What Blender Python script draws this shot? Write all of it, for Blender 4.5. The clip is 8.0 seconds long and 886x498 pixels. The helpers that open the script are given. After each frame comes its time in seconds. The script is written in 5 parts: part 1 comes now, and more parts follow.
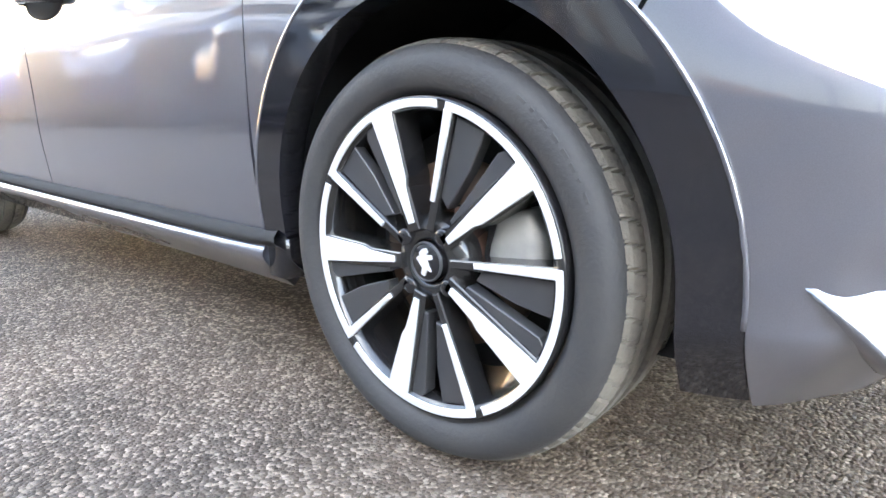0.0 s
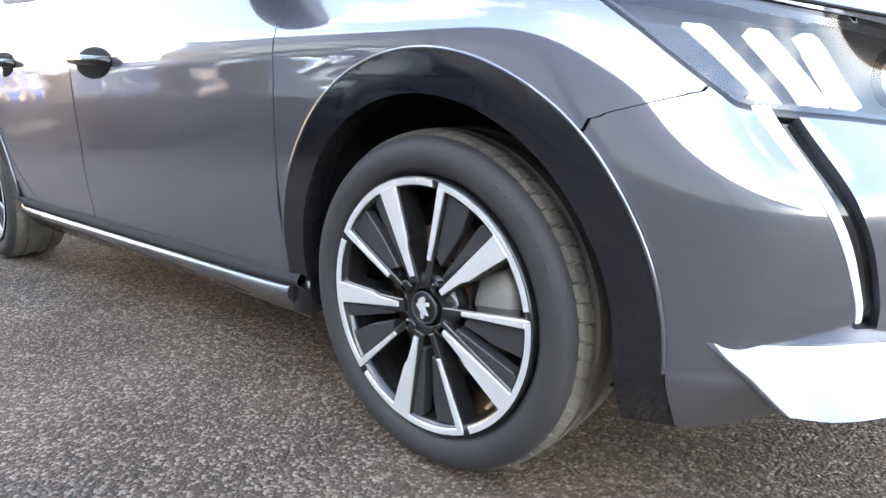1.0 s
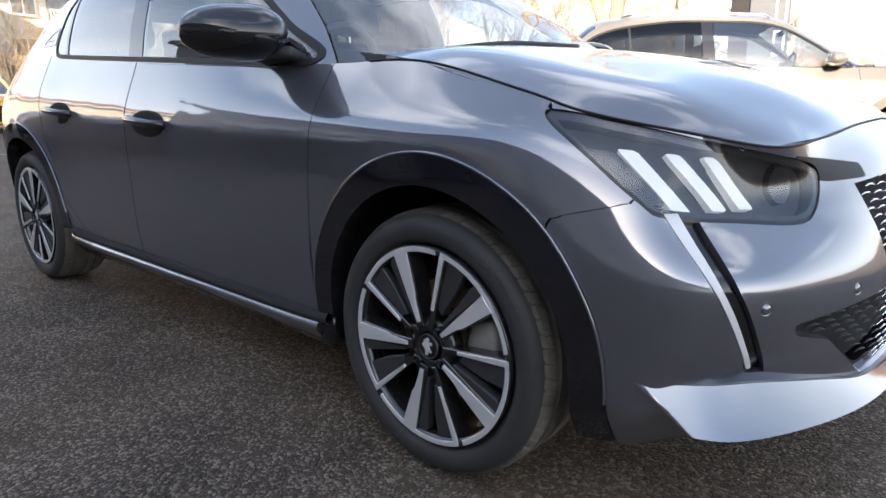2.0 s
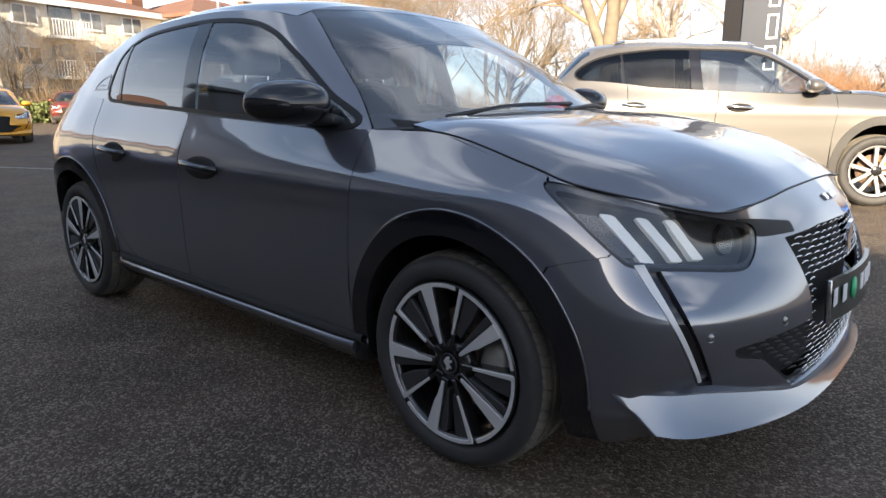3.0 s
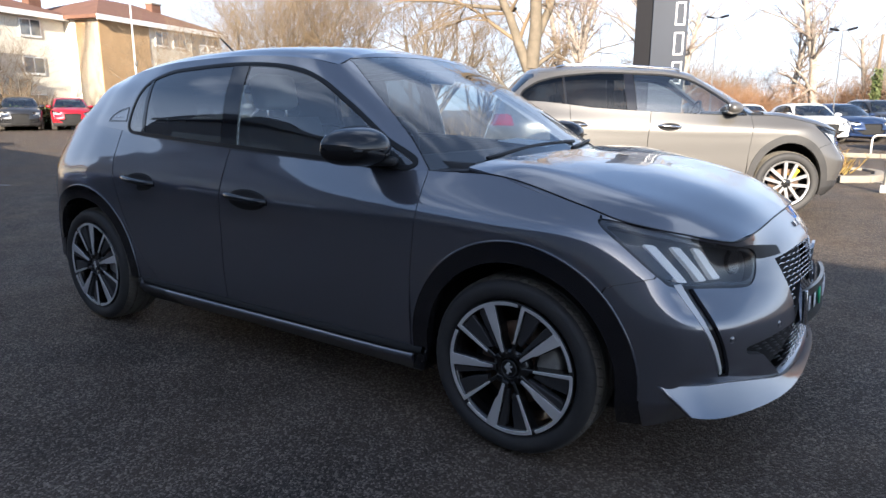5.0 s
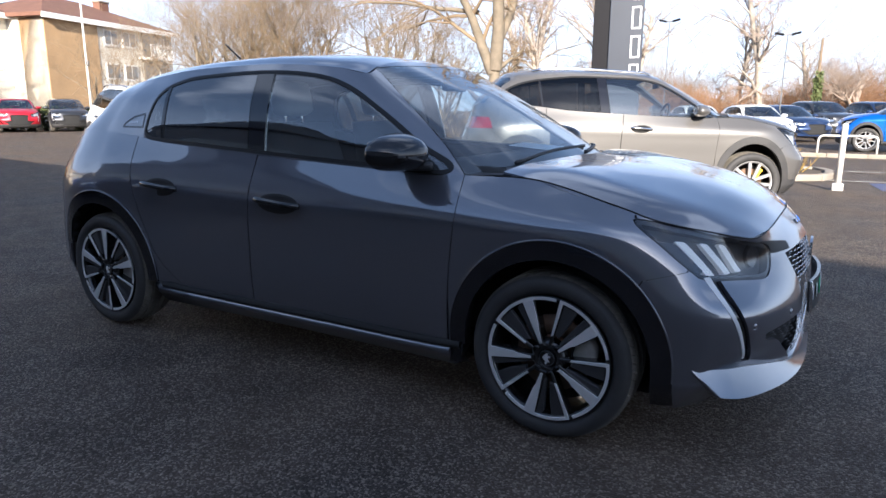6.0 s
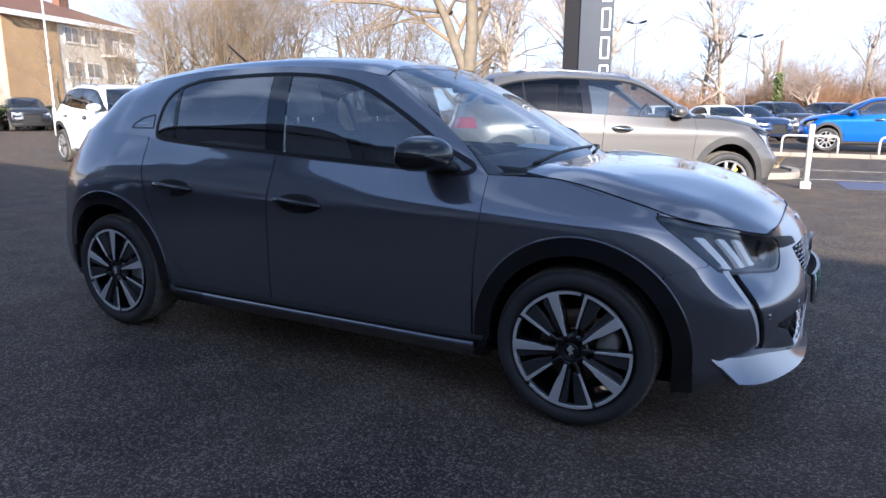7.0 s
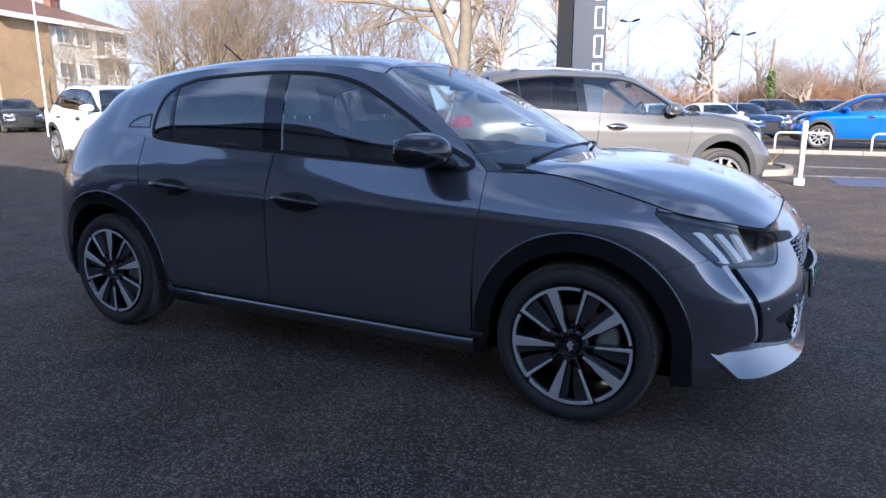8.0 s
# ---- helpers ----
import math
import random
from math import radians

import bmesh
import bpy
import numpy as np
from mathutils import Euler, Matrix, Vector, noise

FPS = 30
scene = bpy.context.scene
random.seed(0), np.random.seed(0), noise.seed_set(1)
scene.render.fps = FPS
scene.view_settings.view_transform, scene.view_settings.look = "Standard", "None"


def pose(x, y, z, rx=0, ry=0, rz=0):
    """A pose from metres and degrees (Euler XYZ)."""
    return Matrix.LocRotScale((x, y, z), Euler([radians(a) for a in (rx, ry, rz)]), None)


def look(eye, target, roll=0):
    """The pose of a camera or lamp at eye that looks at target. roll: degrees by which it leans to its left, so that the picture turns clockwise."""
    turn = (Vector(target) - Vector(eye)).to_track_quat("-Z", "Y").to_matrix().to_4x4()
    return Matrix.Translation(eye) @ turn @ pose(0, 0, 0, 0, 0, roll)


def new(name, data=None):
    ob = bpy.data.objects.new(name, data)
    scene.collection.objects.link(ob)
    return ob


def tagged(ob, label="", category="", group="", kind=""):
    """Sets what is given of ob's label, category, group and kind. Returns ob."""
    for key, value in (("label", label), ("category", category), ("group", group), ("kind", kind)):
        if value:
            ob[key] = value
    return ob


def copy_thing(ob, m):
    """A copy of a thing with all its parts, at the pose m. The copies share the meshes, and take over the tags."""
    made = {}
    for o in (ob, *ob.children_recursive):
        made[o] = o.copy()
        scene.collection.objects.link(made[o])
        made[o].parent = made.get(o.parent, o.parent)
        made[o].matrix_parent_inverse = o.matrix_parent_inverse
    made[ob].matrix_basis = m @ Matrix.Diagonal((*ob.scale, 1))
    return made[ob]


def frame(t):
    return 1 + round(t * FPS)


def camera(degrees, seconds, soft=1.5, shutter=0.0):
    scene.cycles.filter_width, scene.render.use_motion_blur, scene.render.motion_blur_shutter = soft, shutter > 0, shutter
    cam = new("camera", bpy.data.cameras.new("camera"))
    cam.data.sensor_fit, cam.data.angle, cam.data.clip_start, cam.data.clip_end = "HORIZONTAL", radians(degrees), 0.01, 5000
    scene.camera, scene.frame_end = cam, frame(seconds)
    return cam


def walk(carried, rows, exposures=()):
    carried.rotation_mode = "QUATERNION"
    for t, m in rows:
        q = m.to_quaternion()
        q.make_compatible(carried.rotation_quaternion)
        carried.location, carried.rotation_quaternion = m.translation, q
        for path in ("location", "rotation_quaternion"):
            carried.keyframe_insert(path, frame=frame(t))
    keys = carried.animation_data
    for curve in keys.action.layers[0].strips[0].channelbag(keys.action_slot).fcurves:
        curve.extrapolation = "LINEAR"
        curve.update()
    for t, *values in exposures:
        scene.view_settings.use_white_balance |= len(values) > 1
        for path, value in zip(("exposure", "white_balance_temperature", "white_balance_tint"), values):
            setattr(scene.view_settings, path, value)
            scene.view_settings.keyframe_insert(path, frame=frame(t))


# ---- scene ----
cam = camera(68.3, 8.0)
PATH = [
    (0, (0.611, -1.521, 0.542), (-0.661, -0.049, 0.076), -0.5),
    (0.5, (0.667, -1.569, 0.592), (-0.623, -0.114, 0.126), -0.9),
    (1, (0.752, -1.648, 0.666), (-0.54, -0.19, 0.213), -0.5),
    (1.5, (0.862, -1.741, 0.759), (-0.435, -0.288, 0.304), -0.2),
    (2, (0.944, -1.854, 0.851), (-0.355, -0.403, 0.396), -0.3),
    (3.5, (1.15, -2.279, 1.068), (-0.127, -0.799, 0.645), 0.2),
    (4, (1.13, -2.414, 1.108), (-0.104, -0.897, 0.688), 0.3),
    (4.5, (1.042, -2.538, 1.129), (-0.131, -0.973, 0.708), 0.3),
    (5, (0.959, -2.658, 1.144), (-0.137, -1.038, 0.725), 0.3),
    (6.5, (0.7, -3.047, 1.178), (-0.237, -1.33, 0.76), 0.4),
    (7, (0.634, -3.113, 1.18), (-0.263, -1.376, 0.762), 0.4),
    (7.5, (0.616, -3.13, 1.172), (-0.272, -1.387, 0.755), 0.1),
    (8, (0.62, -3.124, 1.171), (-0.263, -1.379, 0.751), 0.1),
]
EXPOSURES = [(0, 5.45, 6280, 8), (0.5, 5.4, 6280, 8), (1.0, 4.68, 6280, 9), (1.5, 3.65, 6230, 10), (2.0, 2.93, 6180, 11), (3.5, 1.97, 5920, 10), (5.0, 1.84, 5350, 11), (6.5, 1.78, 5060, 13), (8, 1.73, 4820, 15)]
walk(cam, [(t, look(eye, target, roll)) for t, eye, target, roll in PATH], EXPOSURES)

# ---- daylight ----
SUN_FROM = Vector((0.5, -0.866, 0.0)).normalized()
SUN_EL = radians(20)
world = bpy.data.worlds.new("sky")
scene.world = world
world.use_nodes = True
wn, wl = world.node_tree.nodes, world.node_tree.links
sky = wn.new("ShaderNodeTexSky")
sky.sky_type = "NISHITA"
sky.sun_disc = False
sky.sun_elevation = SUN_EL
sky.sun_rotation = math.atan2(SUN_FROM.x, SUN_FROM.y)
sky.air_density, sky.dust_density, sky.ozone_density = 1.0, 1.2, 1.3
# thin high cloud all round the sky
wco = wn.new("ShaderNodeTexCoord")
wmap = wn.new("ShaderNodeMapping")
wmap.inputs["Scale"].default_value = (1.0, 1.0, 2.6)
wl.new(wco.outputs["Generated"], wmap.inputs["Vector"])
cloud = wn.new("ShaderNodeTexNoise")
cloud.inputs["Scale"].default_value = 1.7
cloud.inputs["Detail"].default_value = 7
wl.new(wmap.outputs["Vector"], cloud.inputs["Vector"])
cramp = wn.new("ShaderNodeValToRGB")
cramp.color_ramp.elements[0].position = 0.3
cramp.color_ramp.elements[1].position = 0.75
wl.new(cloud.outputs["Fac"], cramp.inputs["Fac"])
wmix = wn.new("ShaderNodeMixRGB")
wmix.inputs["Color2"].default_value = (10, 10, 10, 1)
wsep = wn.new("ShaderNodeSeparateXYZ")
wl.new(wco.outputs["Generated"], wsep.inputs["Vector"])
low_sky = wn.new("ShaderNodeMapRange")
low_sky.inputs["From Min"].default_value, low_sky.inputs["From Max"].default_value = 0.14, 0.44
low_sky.inputs["To Min"].default_value, low_sky.inputs["To Max"].default_value = 0.82, 0.12
wl.new(wsep.outputs["Z"], low_sky.inputs["Value"])
veil = wn.new("ShaderNodeMath")
veil.operation = "MULTIPLY"
soft_cloud = wn.new("ShaderNodeMapRange")
soft_cloud.inputs["To Min"].default_value, soft_cloud.inputs["To Max"].default_value = 0.6, 1.0
wl.new(cramp.outputs["Color"], soft_cloud.inputs["Value"])
wl.new(soft_cloud.outputs["Result"], veil.inputs[0])
wl.new(low_sky.outputs["Result"], veil.inputs[1])
high = wn.new("ShaderNodeMath")
high.operation = "MULTIPLY"
high.inputs[1].default_value = 0.55
puff = wn.new("ShaderNodeMapRange")
puff.inputs["From Min"].default_value, puff.inputs["From Max"].default_value = 0.5, 0.64
wl.new(cloud.outputs["Fac"], puff.inputs["Value"])
wl.new(puff.outputs["Result"], high.inputs[0])
both_veils = wn.new("ShaderNodeMath")
both_veils.operation = "MAXIMUM"
wl.new(veil.outputs["Value"], both_veils.inputs[0])
wl.new(high.outputs["Value"], both_veils.inputs[1])
wl.new(both_veils.outputs["Value"], wmix.inputs["Fac"])
wl.new(sky.outputs["Color"], wmix.inputs["Color1"])
wl.new(wmix.outputs["Color"], wn["Background"].inputs["Color"])
wn["Background"].inputs["Strength"].default_value = 0.05
sun = new("sun", bpy.data.lights.new("sun", "SUN"))
sun.data.energy, sun.data.angle, sun.data.color = 4.7, radians(0.6), (1.0, 0.79, 0.53)
sun.matrix_world = look(SUN_FROM * 40 * math.cos(SUN_EL) + Vector((0, 0, 40 * math.sin(SUN_EL))), (0, 0, 0))


# ---- materials ----
def mat(name, color, rough=0.6, metal=0.0, coat=0.0, spot=0.0, spot_scale=6.0, grain=0.0, grain_scale=200.0, bump=0.0,
        second=None, spec=0.5, glow=0.0, coat_rough=0.03):
    """A principled surface with two scales of variation: broad stains (spot) and fine grain."""
    m = bpy.data.materials.new(name)
    m.use_nodes = True
    n, l = m.node_tree.nodes, m.node_tree.links
    b = n["Principled BSDF"]
    b.inputs["Base Color"].default_value = (*color, 1)
    b.inputs["Roughness"].default_value = rough
    b.inputs["Metallic"].default_value = metal
    b.inputs["Coat Weight"].default_value = coat
    b.inputs["Coat Roughness"].default_value = coat_rough
    b.inputs["Specular IOR Level"].default_value = spec
    if glow:
        b.inputs["Emission Color"].default_value = (*color, 1)
        b.inputs["Emission Strength"].default_value = glow
    if spot or grain or bump:
        co = n.new("ShaderNodeTexCoord")
        base = n.new("ShaderNodeRGB")
        base.outputs[0].default_value = (*color, 1)
        out = base.outputs[0]
        for amount, scale, detail in ((spot, spot_scale, 5), (grain, grain_scale, 2)):
            if not amount:
                continue
            t = n.new("ShaderNodeTexNoise")
            t.inputs["Scale"].default_value = scale
            t.inputs["Detail"].default_value = detail
            l.new(co.outputs["Object"], t.inputs["Vector"])
            mx = n.new("ShaderNodeMixRGB")
            r = n.new("ShaderNodeMapRange")
            r.inputs["From Min"].default_value, r.inputs["From Max"].default_value = 0.3, 0.7
            r.inputs["To Max"].default_value = amount
            l.new(t.outputs["Fac"], r.inputs["Value"])
            l.new(r.outputs["Result"], mx.inputs["Fac"])
            l.new(out, mx.inputs["Color1"])
            c2 = second if second else tuple(c * 0.45 for c in color)
            mx.inputs["Color2"].default_value = (*c2, 1)
            out = mx.outputs["Color"]
        l.new(out, b.inputs["Base Color"])
        if bump:
            t = n.new("ShaderNodeTexNoise")
            t.inputs["Scale"].default_value = grain_scale
            t.inputs["Detail"].default_value = 3
            l.new(co.outputs["Object"], t.inputs["Vector"])
            bp = n.new("ShaderNodeBump")
            bp.inputs["Strength"].default_value = bump
            bp.inputs["Distance"].default_value = 0.004
            l.new(t.outputs["Fac"], bp.inputs["Height"])
            l.new(bp.outputs["Normal"], b.inputs["Normal"])
    return m


def glass(name, tint, mirror=0.1, gloss_rough=0.0):
    """A thin pane: tinted see-through, with a mirror layer by Fresnel."""
    m = bpy.data.materials.new(name)
    m.use_nodes = True
    n, l = m.node_tree.nodes, m.node_tree.links
    n.remove(n["Principled BSDF"])
    tr, gl, mx, fr, pw, lift = (n.new("ShaderNode" + k) for k in ("BsdfTransparent", "BsdfGlossy", "MixShader", "LayerWeight", "Math", "MapRange"))
    tr.inputs["Color"].default_value = (*tint, 1)
    gl.inputs["Roughness"].default_value = gloss_rough
    fr.inputs["Blend"].default_value = 0.5
    pw.operation = "POWER"
    pw.inputs[1].default_value = 4.0
    lift.inputs["To Min"].default_value, lift.inputs["To Max"].default_value = mirror, 0.95
    l.new(fr.outputs["Facing"], pw.inputs[0])
    l.new(pw.outputs["Value"], lift.inputs["Value"])
    l.new(lift.outputs["Result"], mx.inputs["Fac"])
    l.new(tr.outputs["BSDF"], mx.inputs[1])
    l.new(gl.outputs["BSDF"], mx.inputs[2])
    l.new(mx.outputs["Shader"], n["Material Output"].inputs["Surface"])
    return m


def paint(name, color, metal=0.55, rough=0.38):
    return mat(name, color, rough, metal, 1.0, grain=0.25, grain_scale=900, spot=0.06, spot_scale=2.0)


M_GREY = paint("paint_dark_grey", (0.106, 0.109, 0.134), 0.42, 0.29)
M_GREY.node_tree.nodes["Principled BSDF"].inputs["Coat IOR"].default_value = 2.45
# pressed sheet is never quite even: slow waves of about a degree
gn, gl_ = M_GREY.node_tree.nodes, M_GREY.node_tree.links
wave_co, wave, wave_bump = (gn.new("ShaderNode" + k) for k in ("TexCoord", "TexNoise", "Bump"))
wave.inputs["Scale"].default_value, wave.inputs["Detail"].default_value = 3.0, 1.5
wave_bump.inputs["Strength"].default_value, wave_bump.inputs["Distance"].default_value = 0.3, 0.02
gl_.new(wave_co.outputs["Object"], wave.inputs["Vector"])
gl_.new(wave.outputs["Fac"], wave_bump.inputs["Height"])
gl_.new(wave_bump.outputs["Normal"], gn["Principled BSDF"].inputs["Coat Normal"])
M_DARKGLASS = glass("dark_window_glass", (0.16, 0.17, 0.18), 0.06)
M_SILVER = paint("paint_silver", (0.165, 0.158, 0.15), 0.5, 0.36)
M_WHITE = paint("paint_white", (0.8, 0.8, 0.78), 0.0, 0.4)
M_BLUE = paint("paint_blue", (0.01, 0.12, 0.55), 0.45, 0.35)
M_RED = paint("paint_red", (0.45, 0.015, 0.03), 0.3, 0.35)
M_DARKRED = paint("paint_dark_red", (0.2, 0.04, 0.03), 0.5, 0.35)
M_YELLOW = paint("paint_yellow", (0.75, 0.36, 0.02), 0.3, 0.35)
M_CHAR = paint("paint_charcoal", (0.05, 0.052, 0.06), 0.6, 0.35)
M_NAVY = paint("paint_navy", (0.02, 0.04, 0.11), 0.5, 0.35)
M_BLACK = mat("gloss_black", (0.012, 0.012, 0.014), 0.1, 0, 0.3, grain=0.3, grain_scale=60)
M_PILLAR = mat("pillar_film_black", (0.008, 0.008, 0.011), 0.06, 0, 0.4, grain=0.3, grain_scale=60, spec=0.6)
M_SEAL = mat("window_seal_rubber", (0.014, 0.014, 0.015), 0.5, 0, 0.0, grain=0.3, grain_scale=200, spec=0.3)
M_PLASTIC = mat("black_plastic", (0.026, 0.026, 0.028), 0.55, grain=0.4, grain_scale=300, bump=0.2)
M_CLAD = mat("arch_cladding_plastic", (0.03, 0.03, 0.032), 0.6, spot=0.4, spot_scale=8, second=(0.06, 0.055, 0.05), bump=0.2)
M_VOID = mat("underbody_and_shade_dark", (0.016, 0.016, 0.017), 0.9, spot=0.3, second=(0.02, 0.018, 0.015))
M_RUBBER = mat("tyre_rubber", (0.028, 0.028, 0.03), 0.66, spot=0.5, spot_scale=14, second=(0.055, 0.051, 0.046), grain=0.2, bump=0.25, grain_scale=160)
M_TREAD = mat("tyre_tread_dusty", (0.06, 0.057, 0.052), 0.85, spot=0.9, spot_scale=9, second=(0.19, 0.17, 0.135), grain=0.4, grain_scale=120, bump=0.5)
M_ALLOY = mat("machined_alloy", (0.7, 0.69, 0.68), 0.36, 0.35, 0.5, spot=0.2, spot_scale=30, second=(0.66, 0.65, 0.64))
M_RIMDARK = mat("rim_gloss_black", (0.012, 0.012, 0.014), 0.22, 0.2, 0.6, spot=0.5, spot_scale=25, second=(0.04, 0.038, 0.034))
M_RIMGREY = mat("rim_dark_grey", (0.05, 0.05, 0.054), 0.42, 0.3, spot=0.4, spot_scale=25, second=(0.07, 0.068, 0.062))
M_STEEL = mat("brake_disc_steel", (0.2, 0.15, 0.11), 0.6, 0.3, spot=0.7, spot_scale=18, second=(0.24, 0.13, 0.08))
M_RUST = mat("rusty_hub", (0.22, 0.11, 0.07), 0.85, 0.2, spot=0.8, spot_scale=22, second=(0.1, 0.06, 0.045))
M_CALIPER = mat("caliper_cast", (0.5, 0.49, 0.45), 0.6, 0.4, spot=0.6, spot_scale=20)
M_YCAL = mat("caliper_yellow", (0.75, 0.5, 0.02), 0.5, spot=0.2)
M_ALLOYB = mat("grey_alloy", (0.42, 0.42, 0.43), 0.35, 0.6, 0.3, spot=0.3, spot_scale=30)
M_CHROME = mat("chrome", (0.8, 0.8, 0.8), 0.12, 1.0, spot=0.1, spot_scale=12)
M_LED = mat("white_led", (0.8, 0.79, 0.77), 0.3, spot=0.15, spot_scale=20)
M_LEDOFF = mat("light_guide_plastic", (0.62, 0.62, 0.62), 0.2, 0.0, 0.8, spot=0.1)
M_TAIL = mat("tail_lamp_red", (0.22, 0.015, 0.02), 0.12, 0, 1.0, spot=0.2)
M_GLASS = glass("window_glass", (0.8, 0.86, 0.88), 0.21)
M_TINT = glass("tinted_window_glass", (0.12, 0.14, 0.16), 0.24)
M_LENS = glass("clear_lens", (0.92, 0.93, 0.94), 0.09)
M_CLAW = mat("lit_light_guide", (0.95, 0.93, 0.88), 0.3, glow=0.03)
M_ARCH = mat("arch_trim_black", (0.010, 0.010, 0.013), 0.06, 0, 0.0, grain=0.3, grain_scale=80, spec=0.8)
M_SEAT = mat("seat_cloth", (0.03, 0.03, 0.034), 0.85, grain=0.4, grain_scale=250, bump=0.3)
M_SEATL = mat("seat_pale_cover", (0.55, 0.54, 0.5), 0.7, spot=0.3, spot_scale=9)
M_DASH = mat("dashboard_plastic", (0.02, 0.021, 0.023), 0.6, grain=0.3, grain_scale=300, bump=0.2)
M_PLATE = mat("plate_black", (0.015, 0.02, 0.018), 0.35, 0, 0.4, spot=0.2)
M_PWHITE = mat("print_white", (0.8, 0.8, 0.8), 0.4, spot=0.1)
M_PGREEN = mat("print_green", (0.06, 0.5, 0.22), 0.4, spot=0.1)

# ---- mesh tools ----
def link_mesh(name, bm, material, parent=None, label="", smooth=True):
    me = bpy.data.meshes.new(name)
    bm.to_mesh(me)
    bm.free()
    me.materials.append(material)
    if smooth:
        me.polygons.foreach_set("use_smooth", [True] * len(me.polygons))
    ob = new(name, me)
    ob.parent = parent
    if label:
        ob["label"] = label
    return ob


def part(name, bm, material, parent, label="", smooth=True):
    return link_mesh(name, bm, material, parent, label, smooth)


def raw(name, verts, faces, material, parent=None, label="", smooth=True):
    me = bpy.data.meshes.new(name)
    me.from_pydata([tuple(map(float, v)) for v in verts], [], [tuple(map(int, f)) for f in faces])
    me.materials.append(material)
    if smooth:
        me.polygons.foreach_set("use_smooth", [True] * len(me.polygons))
    ob = new(name, me)
    ob.parent = parent
    if label:
        ob["label"] = label
    return ob


def empty(name, m=None, **tags):
    ob = new(name)
    if m is not None:
        ob.matrix_world = m
    return tagged(ob, **tags)


def box(bm, sx, sy, sz, m=None, bevel=0.0, seg=2):
    """A box sx by sy by sz centred on m, with rounded edges."""
    made = bmesh.ops.create_cube(bm, size=1.0, matrix=(m or Matrix()) @ Matrix.Diagonal((sx, sy, sz, 1)))
    if bevel:
        edges = list({e for v in made["verts"] for e in v.link_edges})
        bmesh.ops.bevel(bm, geom=edges, offset=bevel, segments=seg, profile=0.5, affect="EDGES")
    return bm


def boxes(*rows, bevel=0.004):
    """One mesh of several boxes: (x, y, z, sx, sy, sz[, pose])."""
    bm = bmesh.new()
    for x, y, z, sx, sy, sz, *m in rows:
        box(bm, sx, sy, sz, Matrix.Translation((x, y, z)) @ (m[0] if m else Matrix()), bevel)
    return bm


def tube(path, radii, sides=8, cap=True):
    """A tube of changing radius along a path of points, as lists of vertices and faces."""
    path = [Vector(p) for p in path]
    vs, fs = [], []
    up = Vector((0.13, 0.2, 1)).normalized()
    for i, p in enumerate(path):
        d = (path[min(i + 1, len(path) - 1)] - path[max(i - 1, 0)]).normalized()
        a = d.cross(up)
        a = a.normalized() if a.length > 1e-4 else Vector((1, 0, 0))
        b = d.cross(a)
        r = radii[i] if hasattr(radii, "__len__") else radii
        for k in range(sides):
            an = 2 * math.pi * k / sides
            vs.append(p + (a * math.cos(an) + b * math.sin(an)) * r)
    for i in range(len(path) - 1):
        for k in range(sides):
            q, k2 = i * sides, (k + 1) % sides
            fs.append((q + k, q + k2, q + sides + k2, q + sides + k))
    if cap:
        fs.append(tuple(range(sides))[::-1])
        fs.append(tuple(range((len(path) - 1) * sides, len(path) * sides)))
    return vs, fs


def join(pieces):
    vs, fs = [], []
    for v, f in pieces:
        o = len(vs)
        vs.extend(v)
        fs.extend(tuple(i + o for i in q) for q in f)
    return vs, fs


def lathe(profile, steps=64, axis_y=True, close=False):
    """Turns (radius, y) pairs round the y axis."""
    vs, fs = [], []
    n = len(profile)
    for k in range(steps):
        a = 2 * math.pi * k / steps
        for r, y in profile:
            vs.append((r * math.sin(a), y, r * math.cos(a)))
    for k in range(steps):
        k2 = (k + 1) % steps
        for i in range(n - 1 + (1 if close else 0)):
            i2 = (i + 1) % n
            fs.append((k * n + i, k * n + i2, k2 * n + i2, k2 * n + i))
    return vs, fs


def prism(outline, y0, y1, bevel=0.0):
    """An outline of (x, z) points made solid between y0 (outer face) and y1."""
    n = len(outline)
    vs = [(x, y0, z) for x, z in outline] + [(x, y1, z) for x, z in outline]
    fs = [tuple(range(n)), tuple(range(n, 2 * n))[::-1]]
    fs += [(i, i + n, (i + 1) % n + n, (i + 1) % n) for i in range(n)]
    bm = bmesh.new()
    bv = [bm.verts.new(v) for v in vs]
    for f in fs:
        bm.faces.new([bv[i] for i in f])
    bmesh.ops.recalc_face_normals(bm, faces=bm.faces)
    if bevel:
        edges = [e for e in bm.edges if abs(e.verts[0].co.y - y0) < 1e-6 and abs(e.verts[1].co.y - y0) < 1e-6]
        bmesh.ops.bevel(bm, geom=edges, offset=bevel, segments=1, affect="EDGES")
    return bm


def spline(points, n, closed=False):
    """n points along a centripetal-free Catmull-Rom curve through the given ones, even in index."""
    p = np.asarray(points, float)
    k = len(p)
    t = np.linspace(0, k if closed else k - 1, n, endpoint=not closed)
    i = np.minimum(t.astype(int), (k - 1) if closed else (k - 2))
    f = (t - i)[:, None]
    if closed:
        a, b, c, d = (p[(i + o) % k] for o in (-1, 0, 1, 2))
    else:
        e = np.vstack([2 * p[0] - p[1], p, 2 * p[-1] - p[-2]])
        a, b, c, d = (e[i + o] for o in (0, 1, 2, 3))
    return 0.5 * (2 * b + (c - a) * f + (2 * a - 5 * b + 4 * c - d) * f * f + (3 * b - a - 3 * c + d) * f ** 3)


